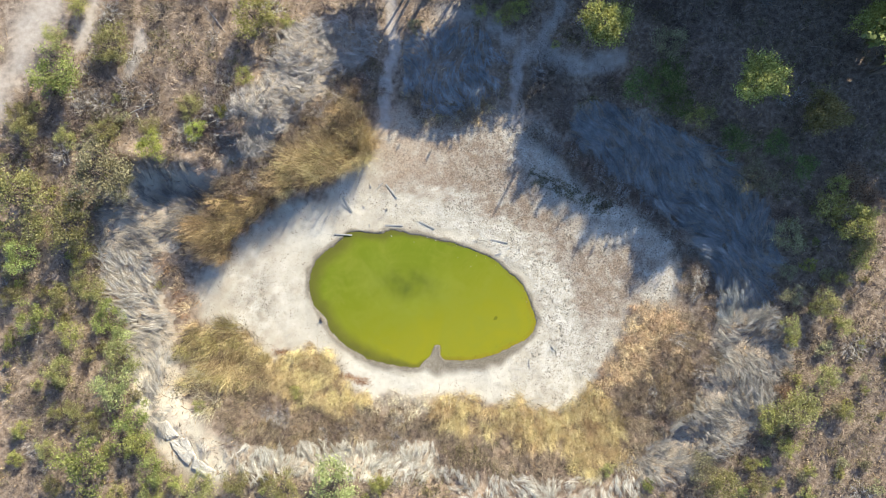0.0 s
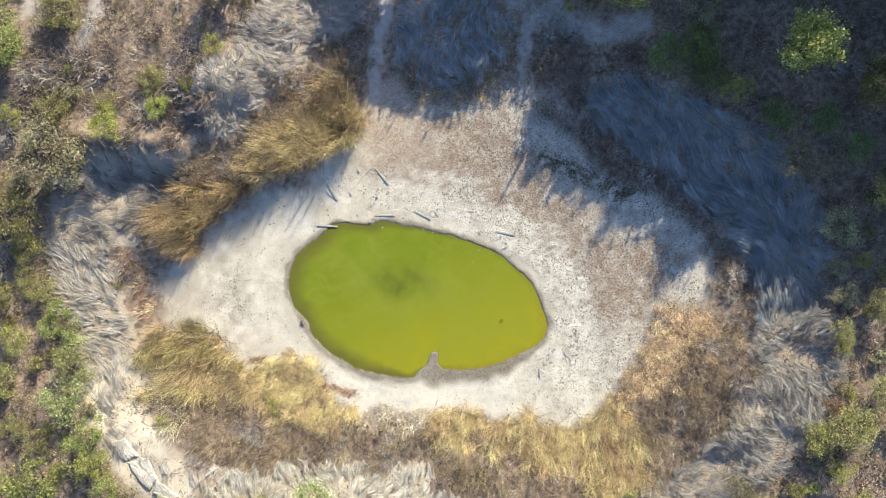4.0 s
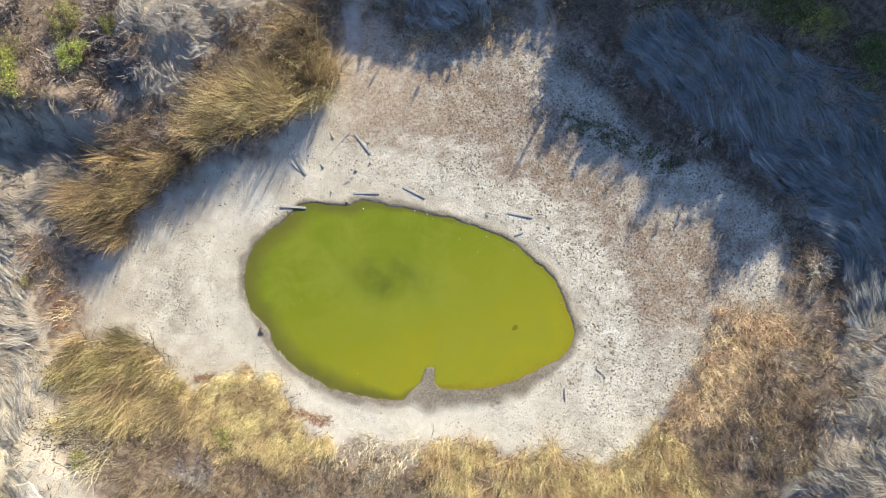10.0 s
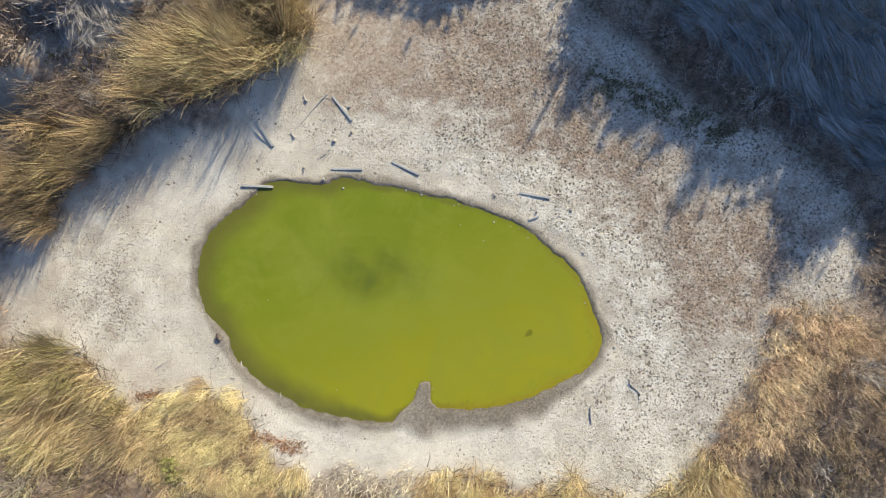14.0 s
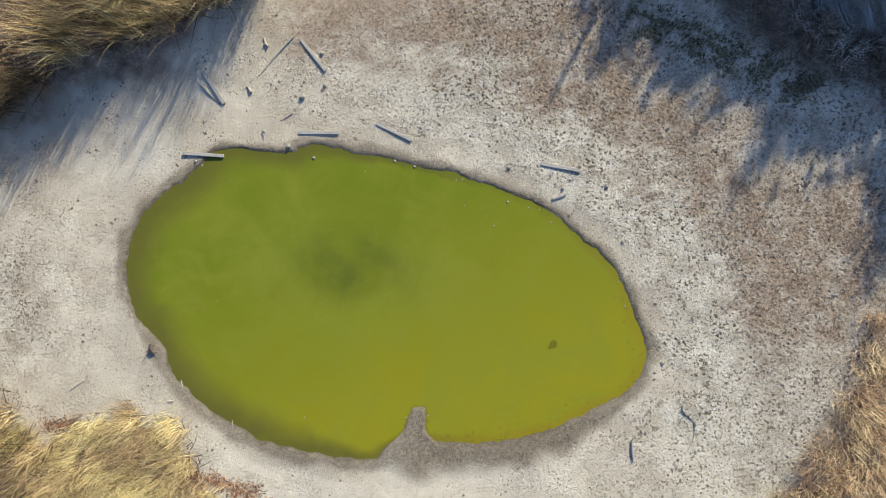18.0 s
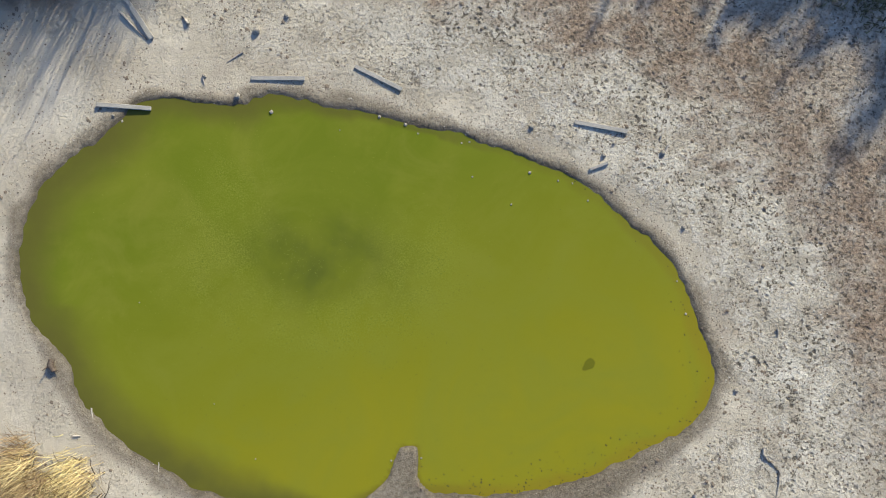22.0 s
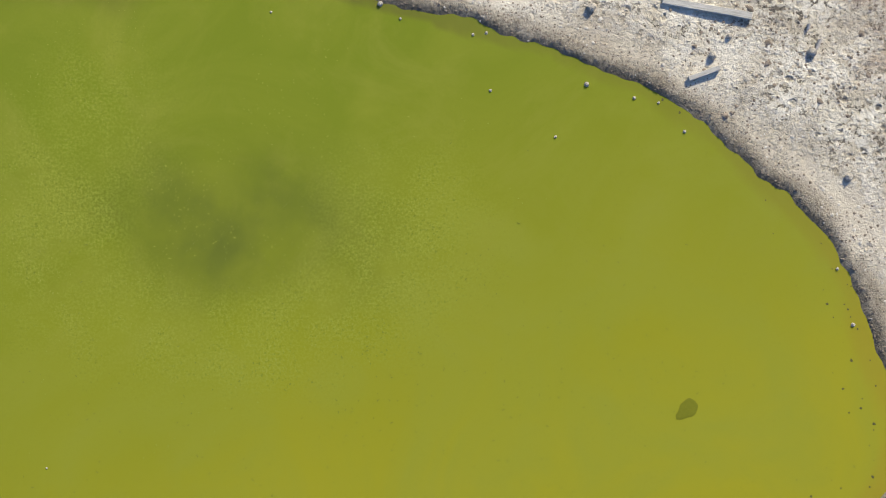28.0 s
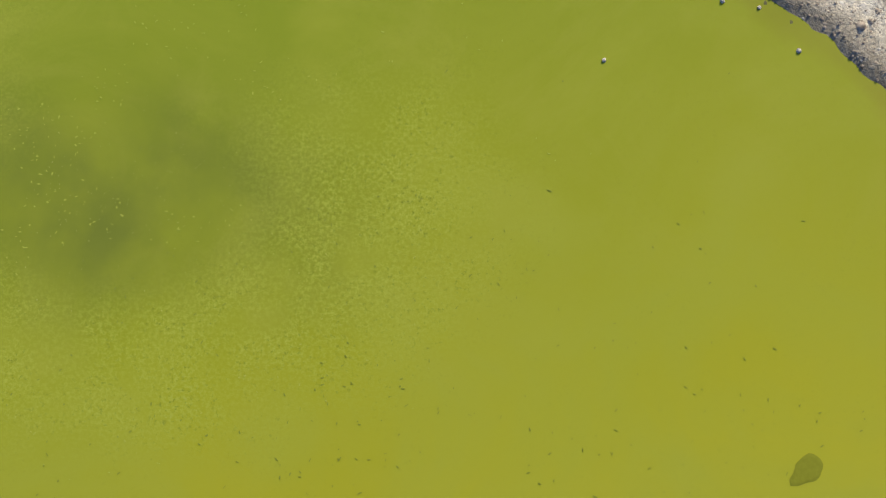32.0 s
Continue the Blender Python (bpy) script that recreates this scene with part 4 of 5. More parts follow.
BEYOND = ((37.6, 31.2, 4.5), (41.0, 33.0, 4.7), (34.0, 33.5, 4.4), (26.4, 33.1, 3.6), (28.6, 31.7, 4.1), (31.8, 31.4, 4.0), (34.9, 31.0, 3.2), (42.3, 29.4, 4.8), (47.0, 27.8, 4.0), (51.0, 23.5, 3.4), (22.5, 33.0, 2.6), (18.0, 32.5, 2.8), (13.0, 32.0, 3.3), (9.0, 32.0, 3.3), (5.0, 32.5, 3.0), (1.5, 33.5, 2.6), (42.4, 18.6, 3.8), (45.8, 18.2, 3.8), (38.6, 31.5, 3.3),
          (24.0, 38.0, 3.6), (29.0, 37.5, 3.8), (34.5, 36.5, 3.9), (40.0, 36.0, 4.0), (45.5, 34.0, 4.0), (51.0, 30.0, 4.0), (19.0, 39.0, 3.4), (55.0, 25.0, 3.8))
strew(models, BEYOND, rng, 1.0, (0.68, 0.8))
strew(models, ((31.9, 30.9, 1.8),), rng, 2.4, (0.74, 0.78))
retire(models)
models = [woody_plant("tree", "dark", 175 + i, 0.95, 5, 95, 32, 0.08, label="broad dark tree at the edge of the wood", category="tree", group="shade trees") for i in range(2)]
strew(models, [(17 + 4.2 * i, 30.6 + 1.1 * math.sin(i * 2.1) - 0.13 * max(0, i - 4) ** 2, 2.9) for i in range(10)] + [(11.5, 30.8, 2.3)], rng)
strew(models, [(15 + 4.1 * i, 36.0 + 1.2 * math.sin(i * 1.7) - 0.16 * max(0, i - 5) ** 2, 3.5) for i in range(12)] + [(48.2, 25.6, 3.0)], rng, 1.35)
retire(models)

models = [woody_plant("bush", "bright", 166, clumps=20, per=40, label="small green weed among orange reeds", group="yellow bushes")]
strew(models, ((-20.9, 0.3, 0.45),), np.random.RandomState(87), 0.8)
retire(models)

# ---- dry shrubs of the scrub ----
PALE_BANK = ((-20.6, -9.0), (-17.5, -9.5), (-14.0, -12.3), (-12.4, -13.8), (-12.8, -16.6), (-16.0, -16.4), (-19.5, -13.9), (-21.2, -11.0))
FALLEN = (PALE_BANK, MAT_NW, MAT_W_SHADE, MAT_W, MAT_SW, MAT_S, MAT_S_EAST, MAT_SE, MAT_NE, MAT_ISLE, GOLD_SE, BROWN_E, BROWN_S, BELT_NE, BELT_NW, ORANGE_W, UMBER_NW)


def on_slope(n, rng):
    """Places on the open slope, off the paths and the flattened reeds."""
    q = np.stack([rng.uniform(-38, 48, n), rng.uniform(-21, 30, n)], 1)
    b = shore(q[:, 0], q[:, 1])[1]
    t = np.zeros(len(q))
    for line, half in PATHS:
        t = np.maximum(t, near_line(q[:, 0], q[:, 1], line, half * 1.4))
    ok = (t < 0.1) & (b > 3.5)
    for poly in FALLEN:
        ok &= ~within(q, poly)
    return q[ok]


for kind, seed, number, text in (("olive", 191, 72, "small olive bush in the dry scrub"), ("yellow", 193, 24, "small yellow-green bush in the dry scrub"), ("green", 195, 12, "small green bush in the dry scrub"), ("pale", 197, 40, "small withered bush with pale leaves")):
    models = [woody_plant("bush", kind, seed + i, 0.6, 4, 30, 24, 0.085, 0.25, text, "bush", "small bushes of the scrub") for i in range(2)]
    spots = [(x, y, rng.uniform(0.35, 0.8)) for x, y in on_slope(4000, rng) if not (x > 14 and y > 8) and not (-23 < x < -12 and y > 9)][:number]
    strew(models, spots, rng, 0.9)
    retire(models)
models = [dry_shrub("dry_shrub", 181 + i, TWIG if i < 4 else TWIG_GREY, label="leafless brown shrub of fine twigs" if i < 4 else "leafless grey shrub of bleached twigs") for i in range(6)]
places = [(x, y, rng.uniform(0.7, 1.2)) for x, y in inside(BELT_NE, 40, rng)] + [(x, y, rng.uniform(0.6, 1.1)) for x, y in inside(BELT_NW, 24, rng)]
for x, y in on_slope(4000, rng)[:90]:
    places.append((x, y, rng.uniform(0.6, 1.5)))
HOLLOW_NW = ((-20.0, 11.5), (-15.5, 10.5), (-11.5, 12.5), (-10.5, 16.5), (-13.0, 19.0), (-16.5, 16.0))
places += [(x, y, rng.uniform(1.1, 1.7)) for x, y in inside(HOLLOW_NW, 22, rng)]
SLOPE_NW = ((-36.0, 8.0), (-24.0, 11.0), (-16.0, 14.0), (-10.0, 24.0), (-12.0, 29.0), (-28.0, 29.0))
places += [(x, y, rng.uniform(0.8, 1.6)) for x, y in inside(SLOPE_NW, 80, rng)]
places += [(x, y, rng.uniform(0.6, 1.0)) for x, y in inside(BROWN_S, 26, rng)] + [(x, y, rng.uniform(0.6, 1.0)) for x, y in inside(BROWN_E, 26, rng)]
strew(models, places, rng, 1.0, (0.6, 1.0))
retire(models)

# ---- things on the shore ----
def plank(x0, y0, x1, y1, wide=0.15, thick=0.07, roll=0.0, label="weathered grey timber plank lying on the crust"):
    """A sawn plank with worn corners and two nail heads at each end."""
    long = math.hypot(x1 - x0, y1 - y0)
    bm = bmesh.new()
    bmesh.ops.create_cube(bm, size=1, matrix=Matrix.Diagonal((long, wide, thick, 1)))
    bmesh.ops.subdivide_edges(bm, edges=[e for e in bm.edges if abs((e.verts[0].co - e.verts[1].co).x) > long * 0.5], cuts=6)
    bmesh.ops.bevel(bm, geom=list(bm.edges), offset=0.008, segments=1, affect="EDGES")
    r = random.Random(int(x0 * 100))
    for v in bm.verts:
        v.co += Vector((r.uniform(-1, 1) * 0.006, r.uniform(-1, 1) * 0.004, 0.012 * math.sin(v.co.x * 2)))
    root = tagged(new("plank"), label, "plank", "planks on the shore")
    z = max((ground_at(x0, y0) + ground_at(x1, y1)) / 2, ground_at((x0 + x1) / 2, (y0 + y1) / 2), 0.0)
    tilt = math.degrees(math.atan2(ground_at(x0, y0) - ground_at(x1, y1), long))
    root.matrix_world = pose((x0 + x1) / 2, (y0 + y1) / 2, z + thick * 0.45, roll, tilt, math.degrees(math.atan2(y1 - y0, x1 - x0)))
    board = part("board", bm, PLANK, root)
    for s in (-1, 1):
        for w in (-0.25, 0.25):
            bm = bmesh.new()
            bmesh.ops.create_cone(bm, cap_ends=True, segments=8, radius1=0.009, radius2=0.006, depth=0.01, matrix=Matrix.Translation((s * (long / 2 - 0.06), w * wide, thick / 2 + 0.012 * math.sin(s * long))))
            part("nail_head", bm, GREYWOOD, board)
    return root


def stick(points, r, label, name="stick", r_end=0.4, twigs=0, wood=None):
    """A bent weathered branch with tapering ends, knots and twigs."""
    root = tagged(new(name), label, "stick", "driftwood on the shore")
    x, y = points[0]
    root.matrix_world = pose(x, y, ground_at(x, y))
    line, n = [], len(points)
    for i, (px, py) in enumerate(points):
        rad = r * (1 - (1 - r_end) * i / (n - 1)) * (1.15 if i % 2 else 0.95)
        line.append(((px - x, py - y, ground_at(px, py) - ground_at(x, y) + rad * 0.8), rad))
    v, f = tubes([line], 6)
    part_mesh("stem", mesh_of("stem", v, f, wood or GREYWOOD, True), root)
    g = np.random.RandomState(int(abs(x) * 91))
    for _ in range(twigs):
        p, rad = line[g.randint(1, n)]
        a = g.uniform(0, 6.283)
        e = (p[0] + 0.2 * math.cos(a), p[1] + 0.2 * math.sin(a), p[2] + g.uniform(0.05, 0.2))
        v, f = tubes([limb(p, e, rad * 0.4, rad * 0.15, g)], 4)
        part_mesh("twig", mesh_of("twig", v, f, wood or GREYWOOD, True), root)
    return root


def rock_mesh(seed, material, flat=0.7, cuts=2):
    bm = bmesh.new()
    bmesh.ops.create_icosphere(bm, subdivisions=cuts, radius=1)
    o = Vector((seed * 3.7, seed * 1.3, 0))
    for v in bm.verts:
        v.co *= 1 + 0.35 * noise.noise(v.co * 1.4 + o) + 0.12 * noise.noise(v.co * 4 + o)
        v.co.z *= flat
    me = bpy.data.meshes.new("stone")
    bm.to_mesh(me)
    bm.free()
    me.materials.append(material)
    return me


ROCKS = [rock_mesh(i, STONE) for i in range(5)]


def stone(x, y, r, i=0, label="small pale stone on the pond shore", z=None):
    ob = new("stone", ROCKS[i % 5])
    g = ground_at(x, y) if z is None else z
    ob.matrix_world = pose(x, y, g + r * 0.3, 0, 0, i * 71) @ Matrix.Scale(r, 4)
    return tagged(ob, label, "stone", "stones at the water's edge")


for ends in (((-5.29, 4.94), (-3.66, 4.83)), ((-0.63, 5.74), (1.0, 5.71)), ((2.51, 6.08), (3.92, 5.37)), ((9.07, 4.37), (10.62, 4.06)), ((-0.54, 9.54), (0.46, 8.24))):
    plank(*ends[0], *ends[1], 0.13, 0.055)
plank(-4.53, 8.28, -3.65, 6.95, 0.15, 0.06, label="weathered plank half in the shade of reeds")
plank(9.51, 2.94, 10.05, 3.14, 0.09, 0.065, label="short grey board end near the water")
stick(((-0.84, 9.65), (-1.2, 9.28), (-1.6, 8.83), (-2.17, 8.15)), 0.04, "long straight grey pole lying on the crust")
stick(((-4.59, 7.72), (-4.3, 7.4), (-3.82, 6.93)), 0.045, "thin grey pole beside a plank")
stick(((-0.89, 6.53), (-1.1, 6.4), (-1.38, 6.22)), 0.03, "short bleached stick on the crust", twigs=1)
stick(((14.44, -5.19), (14.42, -5.35), (14.5, -5.52), (14.7, -5.64), (14.86, -5.85), (14.86, -6.2), (14.78, -6.58), (14.6, -6.86), (14.47, -7.02)), 0.036, "curved grey branch tapering to a thin root", r_end=0.2)
stick(((12.44, -6.52), (12.43, -6.9), (12.46, -7.3)), 0.055, "straight dark stick lying on the crust", r_end=0.7)
stick(((-1.88, 9.26), (-1.98, 9.4), (-2.05, 9.65)), 0.06, "broken grey stump with forked twigs", "stump", twigs=3)
stick(((-2.54, 7.39), (-2.62, 7.5), (-2.75, 7.62)), 0.06, "small broken root on the crust", "stump", twigs=2)
stick(((-2.1, 5.77), (-2.08, 5.68), (-2.04, 5.55)), 0.03, "short dark stick near the water", twigs=1)
stick(((-9.66, -4.47), (-9.35, -4.25), (-9.02, -4.08)), 0.03, "thin bent stick on the pale crust", twigs=1)
stick(((-5.74, -4.94), (-5.6, -4.93), (-5.52, -4.94)), 0.03, "short dark stick on the pale crust")
stick(((-6.37, -5.57), (-6.3, -5.75), (-6.17, -5.94)), 0.025, "thin curved stick on the pale crust")
stick(((-5.27, -4.13), (-5.24, -4.28), (-5.19, -4.44)), 0.025, "pale reed stem at the water's edge")
stick(((-3.23, -5.64), (-3.22, -5.8), (-3.21, -5.98)), 0.02, "pale reed stem standing in the mud")
stick(((14.92, -1.76), (14.95, -1.87), (14.94, -1.97)), 0.035, "short dark stick on the freckled crust", twigs=1)
stick(((11.81, 3.65), (11.75, 3.52), (11.68, 3.39)), 0.04, "short grey stake lying near a plank")
stick(((11.62, 3.93), (11.6, 3.86), (11.57, 3.79)), 0.035, "stub of a grey stake near a plank")
stick(((-6.42, -2.69), (-6.46, -2.85), (-6.36, -3.04)), 0.09, "dark rotten root in the muddy bank", "stump", r_end=0.8, twigs=2, wood=BARK)
STONES = ((-1.03, 5.19, 0.09), (-2.05, 5.81, 0.07), (7.81, 4.24, 0.08), (11.66, 3.42, 0.08), (12.26, 1.22, 0.07), (-0.46, 7.19, 0.12), (0.43, 7.64, 0.08), (0.33, 8.96, 0.08),
          (9.93, 3.36, 0.07), (10.23, 3.71, 0.05), (13.71, -3.54, 0.07), (-4.79, 4.62, 0.05), (-4.55, 4.46, 0.04), (3.24, 4.56, 0.05), (4.03, 4.32, 0.05), (5.95, 3.79, 0.05))
for i, (x, y, r) in enumerate(STONES):
    stone(x, y, r, i)
SUNKEN = ((-0.02, 4.72, 0.1), (7.74, 2.86, 0.075), (6.03, 2.74, 0.045), (7.19, 1.91, 0.045), (8.58, 2.62, 0.05), (9.01, 2.54, 0.04), (9.46, 2.02, 0.05), (12.3, -1.33, 0.06), (12.06, -0.37, 0.045),
          (5.71, 3.76, 0.045), (4.4, 4.05, 0.04), (2.05, 4.16, 0.035), (-1.61, -4.0, 0.03), (-3.9, -1.01, 0.035), (4.52, -5.55, 0.05), (3.64, -5.63, 0.05), (-0.36, -5.6, 0.04), (5.95, 3.8, 0.04))
for i, (x, y, r) in enumerate(SUNKEN):
    stone(x, y, r * 0.6, i + 2, "pale stone standing out of the green water", -r * 0.15)

# ---- small stuff: clods, pebbles, litter and floating scum ----
rng = np.random.RandomState(90)


def lumps(name, x, y, z, size, material, label, category, flat=0.6):
    """Many small uneven lumps in one mesh."""
    n = len(x)
    shape = np.array([(1, 0, 0), (0.35, 0.9, 0.1), (-0.8, 0.55, 0), (-0.75, -0.6, 0.1), (0.4, -0.85, 0), (0.1, 0.05, 1.0)])
    f = np.array([(0, 1, 5), (1, 2, 5), (2, 3, 5), (3, 4, 5), (4, 0, 5)])
    a = rng.uniform(0, 6.283, n)
    s = shape[None] * rng.uniform(0.6, 1.3, (n, 6, 1)) * size[:, None, None]
    v = np.stack([s[..., 0] * np.cos(a)[:, None] - s[..., 1] * np.sin(a)[:, None], s[..., 0] * np.sin(a)[:, None] + s[..., 1] * np.cos(a)[:, None], s[..., 2] * flat - size[:, None] * 0.08], 2)
    v += np.stack([x, y, z], 1)[:, None]
    ob = new(name, mesh_of(name, v.reshape(-1, 3), (np.arange(n)[:, None, None] * 6 + f[None]).reshape(-1, 3), material))
    return tagged(ob, label, category, "", "stuff")


q = np.stack([rng.uniform(-19, 28, 190000), rng.uniform(-13, 17, 190000)], 1)
s, b = shore(q[:, 0], q[:, 1])
patchy = 0.6 * smooth(3, 6, s) * smooth(-1, 4, q[:, 1]) * smooth(-2, 3, q[:, 0]) + waves(q[:, 0], q[:, 1], 2.6, 91) + 0.7 * waves(q[:, 0], q[:, 1], 0.9, 92) + 0.5 * smooth(4, 12, q[:, 0]) - 0.7 * smooth(-1, -5, q[:, 1]) * smooth(9, 0, q[:, 0])
keep = (s > 0.35) & (b < 0.6) & (rng.uniform(0, 1, len(q)) < smooth(-0.1, 1.5, patchy) * 0.45 + 0.01)
q = q[keep]
size = rng.uniform(0.01, 0.04, len(q)) * (1 + 1.2 * (rng.uniform(0, 1, len(q)) > 0.92))
lumps("mud_clods", q[:, 0], q[:, 1], height(q[:, 0], q[:, 1]), size, CLOD, "dark dried mud clods strewn over the salt crust", "clods", 0.55)
q = np.stack([rng.uniform(-12, 22, 60000), rng.uniform(-10, 12, 60000)], 1)
s, b = shore(q[:, 0], q[:, 1])
q = q[(s > 0.3) & (s < 3.8) & (b < -0.5) & (rng.uniform(0, 1, len(q)) < 0.55 * smooth(-3, 2, q[:, 1] + 0.35 * q[:, 0]) * smooth(-0.8, 0.8, waves(q[:, 0], q[:, 1], 1.6, 97)))]
lumps("crust_crumbs", q[:, 0], q[:, 1], height(q[:, 0], q[:, 1]), rng.uniform(0.014, 0.045, len(q)), CRUMB, "loose pale crumbs of broken salt crust", "clods", 0.5)
# pebbles and curled mud along the wet rim
a = rng.uniform(0, 6.283, 5200)
r = radius(RIM, a) + np.abs(rng.normal(0, 0.4, len(a))) + 0.02
px, py = CX + r * np.cos(a), CY + r * np.sin(a)
ok = shore(px, py)[0] > 0.03
px, py = px[ok], py[ok]
lumps("rim_pebbles", px, py, height(px, py), rng.uniform(0.007, 0.026, len(px)), CLOD, "wet mud crumbs and pebbles along the waterline", "pebbles", 0.6)
r = radius(RIM, a[:260]) + rng.normal(0.25, 0.25, 260)
px, py = CX + r * np.cos(a[:260]), CY + r * np.sin(a[:260])
ok = shore(px, py)[0] > 0.0
px, py = px[ok], py[ok]
lumps("pale_pebbles", px, py, height(px, py), rng.uniform(0.012, 0.028, len(px)), STONE, "tiny pale pebbles at the waterline", "pebbles", 0.7)
# rotting bits in the south-eastern shallows
a = rng.normal(-0.7, 0.4, 220)
r = radius(RIM, a) - np.abs(rng.normal(0.1, 0.5, 220))
lumps("sunken_litter", CX + r * np.cos(a), CY + r * np.sin(a), np.zeros(220), rng.uniform(0.012, 0.05, 220), ROT, "dark rotting bits in the shallow water", "litter", 0.2)


def flakes(name, x, y, long, wide, material, label, z=0.004):
    """Flat ragged flakes of scum afloat."""
    n = len(x)
    a = rng.uniform(0, 6.283, n)
    k = 7
    t = np.linspace(0, 6.283, k, endpoint=False)
    rad = rng.uniform(0.6, 1.25, (n, k))
    u, w = np.cos(t) * rad * long[:, None], np.sin(t) * rad * wide[:, None] + 0.5 * wide[:, None] * np.sin(np.cos(t) * 2 + a[:, None])
    v = np.stack([x[:, None] + u * np.cos(a)[:, None] - w * np.sin(a)[:, None], y[:, None] + u * np.sin(a)[:, None] + w * np.cos(a)[:, None], np.full((n, k), z)], 2)
    c = np.stack([x, y, np.full(n, z + 0.0012)], 1)[:, None]
    v = np.concatenate([v, c], 1)
    f = np.array([(i, (i + 1) % k, k) for i in range(k)])
    ob = new(name, mesh_of(name, v.reshape(-1, 3), (np.arange(n)[:, None, None] * (k + 1) + f[None]).reshape(-1, 3), material))
    return tagged(ob, label, "scum", "", "stuff")


n = 800
fx, fy = rng.normal(4.0, 3.6, n), rng.normal(-2.6, 1.7, n)
fit_in = (shore(fx, fy)[0] < -0.5) & (waves(fx, fy, 2.2, 93) + rng.normal(0, 0.5, n) > -0.1)
fx, fy = fx[fit_in], fy[fit_in]
flakes("algae_flakes", fx, fy, rng.uniform(0.005, 0.03, len(fx)), rng.uniform(0.003, 0.009, len(fx)), SHRED, "dark shreds of algae afloat on the green water")
n = 150
fx, fy = rng.normal(1.6, 0.8, n), rng.normal(0.3, 0.6, n)
flakes("pale_flecks", fx, fy, rng.uniform(0.002, 0.006, n), rng.uniform(0.002, 0.005, n), FLECK, "pale flecks of floc on the dark part of the pond", 0.006)
n = 1800
fx, fy = rng.normal(-0.3, 2.4, n), rng.normal(0.9, 2.0, n)
fit_in = (shore(fx, fy)[0] < -0.6) & (np.abs(waves(fx, fy, 3.2, 94)) < 0.32)
fx, fy = fx[fit_in], fy[fit_in]
flakes("algae_floc", fx, fy, rng.uniform(0.006, 0.022, len(fx)), rng.uniform(0.004, 0.013, len(fx)), FLOC, "light green floc drifting in streaks", 0.003)
bm = bmesh.new()
ring = [bm.verts.new((0.17 * (1 + 0.1 * math.sin(2 * t + 0.6) + 0.05 * math.sin(7 * t) + 0.75 * math.exp(-((t - 3.75) / 0.34) ** 2)) * math.cos(t), 0.2 * (1 + 0.1 * math.sin(2 * t + 0.6) + 0.05 * math.sin(5 * t) + 0.75 * math.exp(-((t - 3.75) / 0.34) ** 2)) * math.sin(t), 0.0)) for t in np.linspace(0, 6.283, 28, endpoint=False)]
top = [bm.verts.new((v.co.x * 0.8, v.co.y * 0.8, 0.003)) for v in ring]
for i in range(28):
    bm.faces.new((ring[i], ring[(i + 1) % 28], top[(i + 1) % 28], top[i]))
bm.faces.new(top)
me = bpy.data.meshes.new("algae_patch")
bm.to_mesh(me)
bm.free()
me.materials.append(MATTED)
patch = tagged(new("algae_patch", me), "dark olive patch of matted algae afloat", "algae")
patch.matrix_world = pose(9.47, -2.79, 0.002) @ Matrix.Scale(0.86, 4)

# dead grass, straw and leaf litter over the scrub slope
n = 60000
q = np.stack([rng.uniform(-40, 50, n), rng.uniform(-22, 30, n)], 1)
b = shore(q[:, 0], q[:, 1])[1]
t = np.zeros(n)
for line, half in PATHS:
    t = np.maximum(t, near_line(q[:, 0], q[:, 1], line, half))
keep = (b > 3.5) & (t < 0.2) & (waves(q[:, 0], q[:, 1], 3.0, 95) + rng.normal(0, 0.5, n) > -0.1)
q = q[keep]
m = len(q)
base = np.stack([q[:, 0], q[:, 1], height(q[:, 0], q[:, 1])], 1)
v, f = blades(base, rng.uniform(0, 6.283, m), rng.uniform(0.2, 0.75, m), rng.uniform(0.3, 1.4, m), rng.uniform(0, 0.6, m), rng.uniform(0.03, 0.075, m), rng, 2)
half = m * 8 // 10
kv, kf = len(v) // m, len(f) // m
ob = new("dead_grass", mesh_of("dead_grass", v[: half * kv], f[: half * kf], TWIG))
tagged(ob, "brown dead grass and fallen twigs on the slope", "grass", "", "stuff")
ob = new("straw_grass", mesh_of("straw_grass", v[half * kv:], f[half * kf:] - half * kv, REED_TAN))
tagged(ob, "tan straw scattered between the shrubs", "grass", "", "stuff")

# hoof prints in a row over the pale western crust
TRACKS = (((-14.5, -1.0), (-13.4, -3.6), (-11.6, -4.9), (-10.2, -5.7), (-8.6, -6.3)), ((-11.5, 2.2), (-11.9, 0.0), (-11.2, -2.4)), ((12.0, 16.0), (10.6, 11.5), (9.4, 8.0)))
tx, ty = [], []
for line in TRACKS:
    for (x0, y0), (x1, y1) in zip(line, line[1:]):
        k = int(math.hypot(x1 - x0, y1 - y0) * 26)
        u = rng.uniform(0, 1, k)
        tx += list(x0 + (x1 - x0) * u + rng.normal(0, 0.16, k))
        ty += list(y0 + (y1 - y0) * u + rng.normal(0, 0.16, k))
tx, ty = np.array(tx), np.array(ty)
lumps("trodden_crust", tx, ty, height(tx, ty), rng.uniform(0.025, 0.06, len(tx)), CLOD, "broken crust along rows of hoof prints", "clods", 0.35)
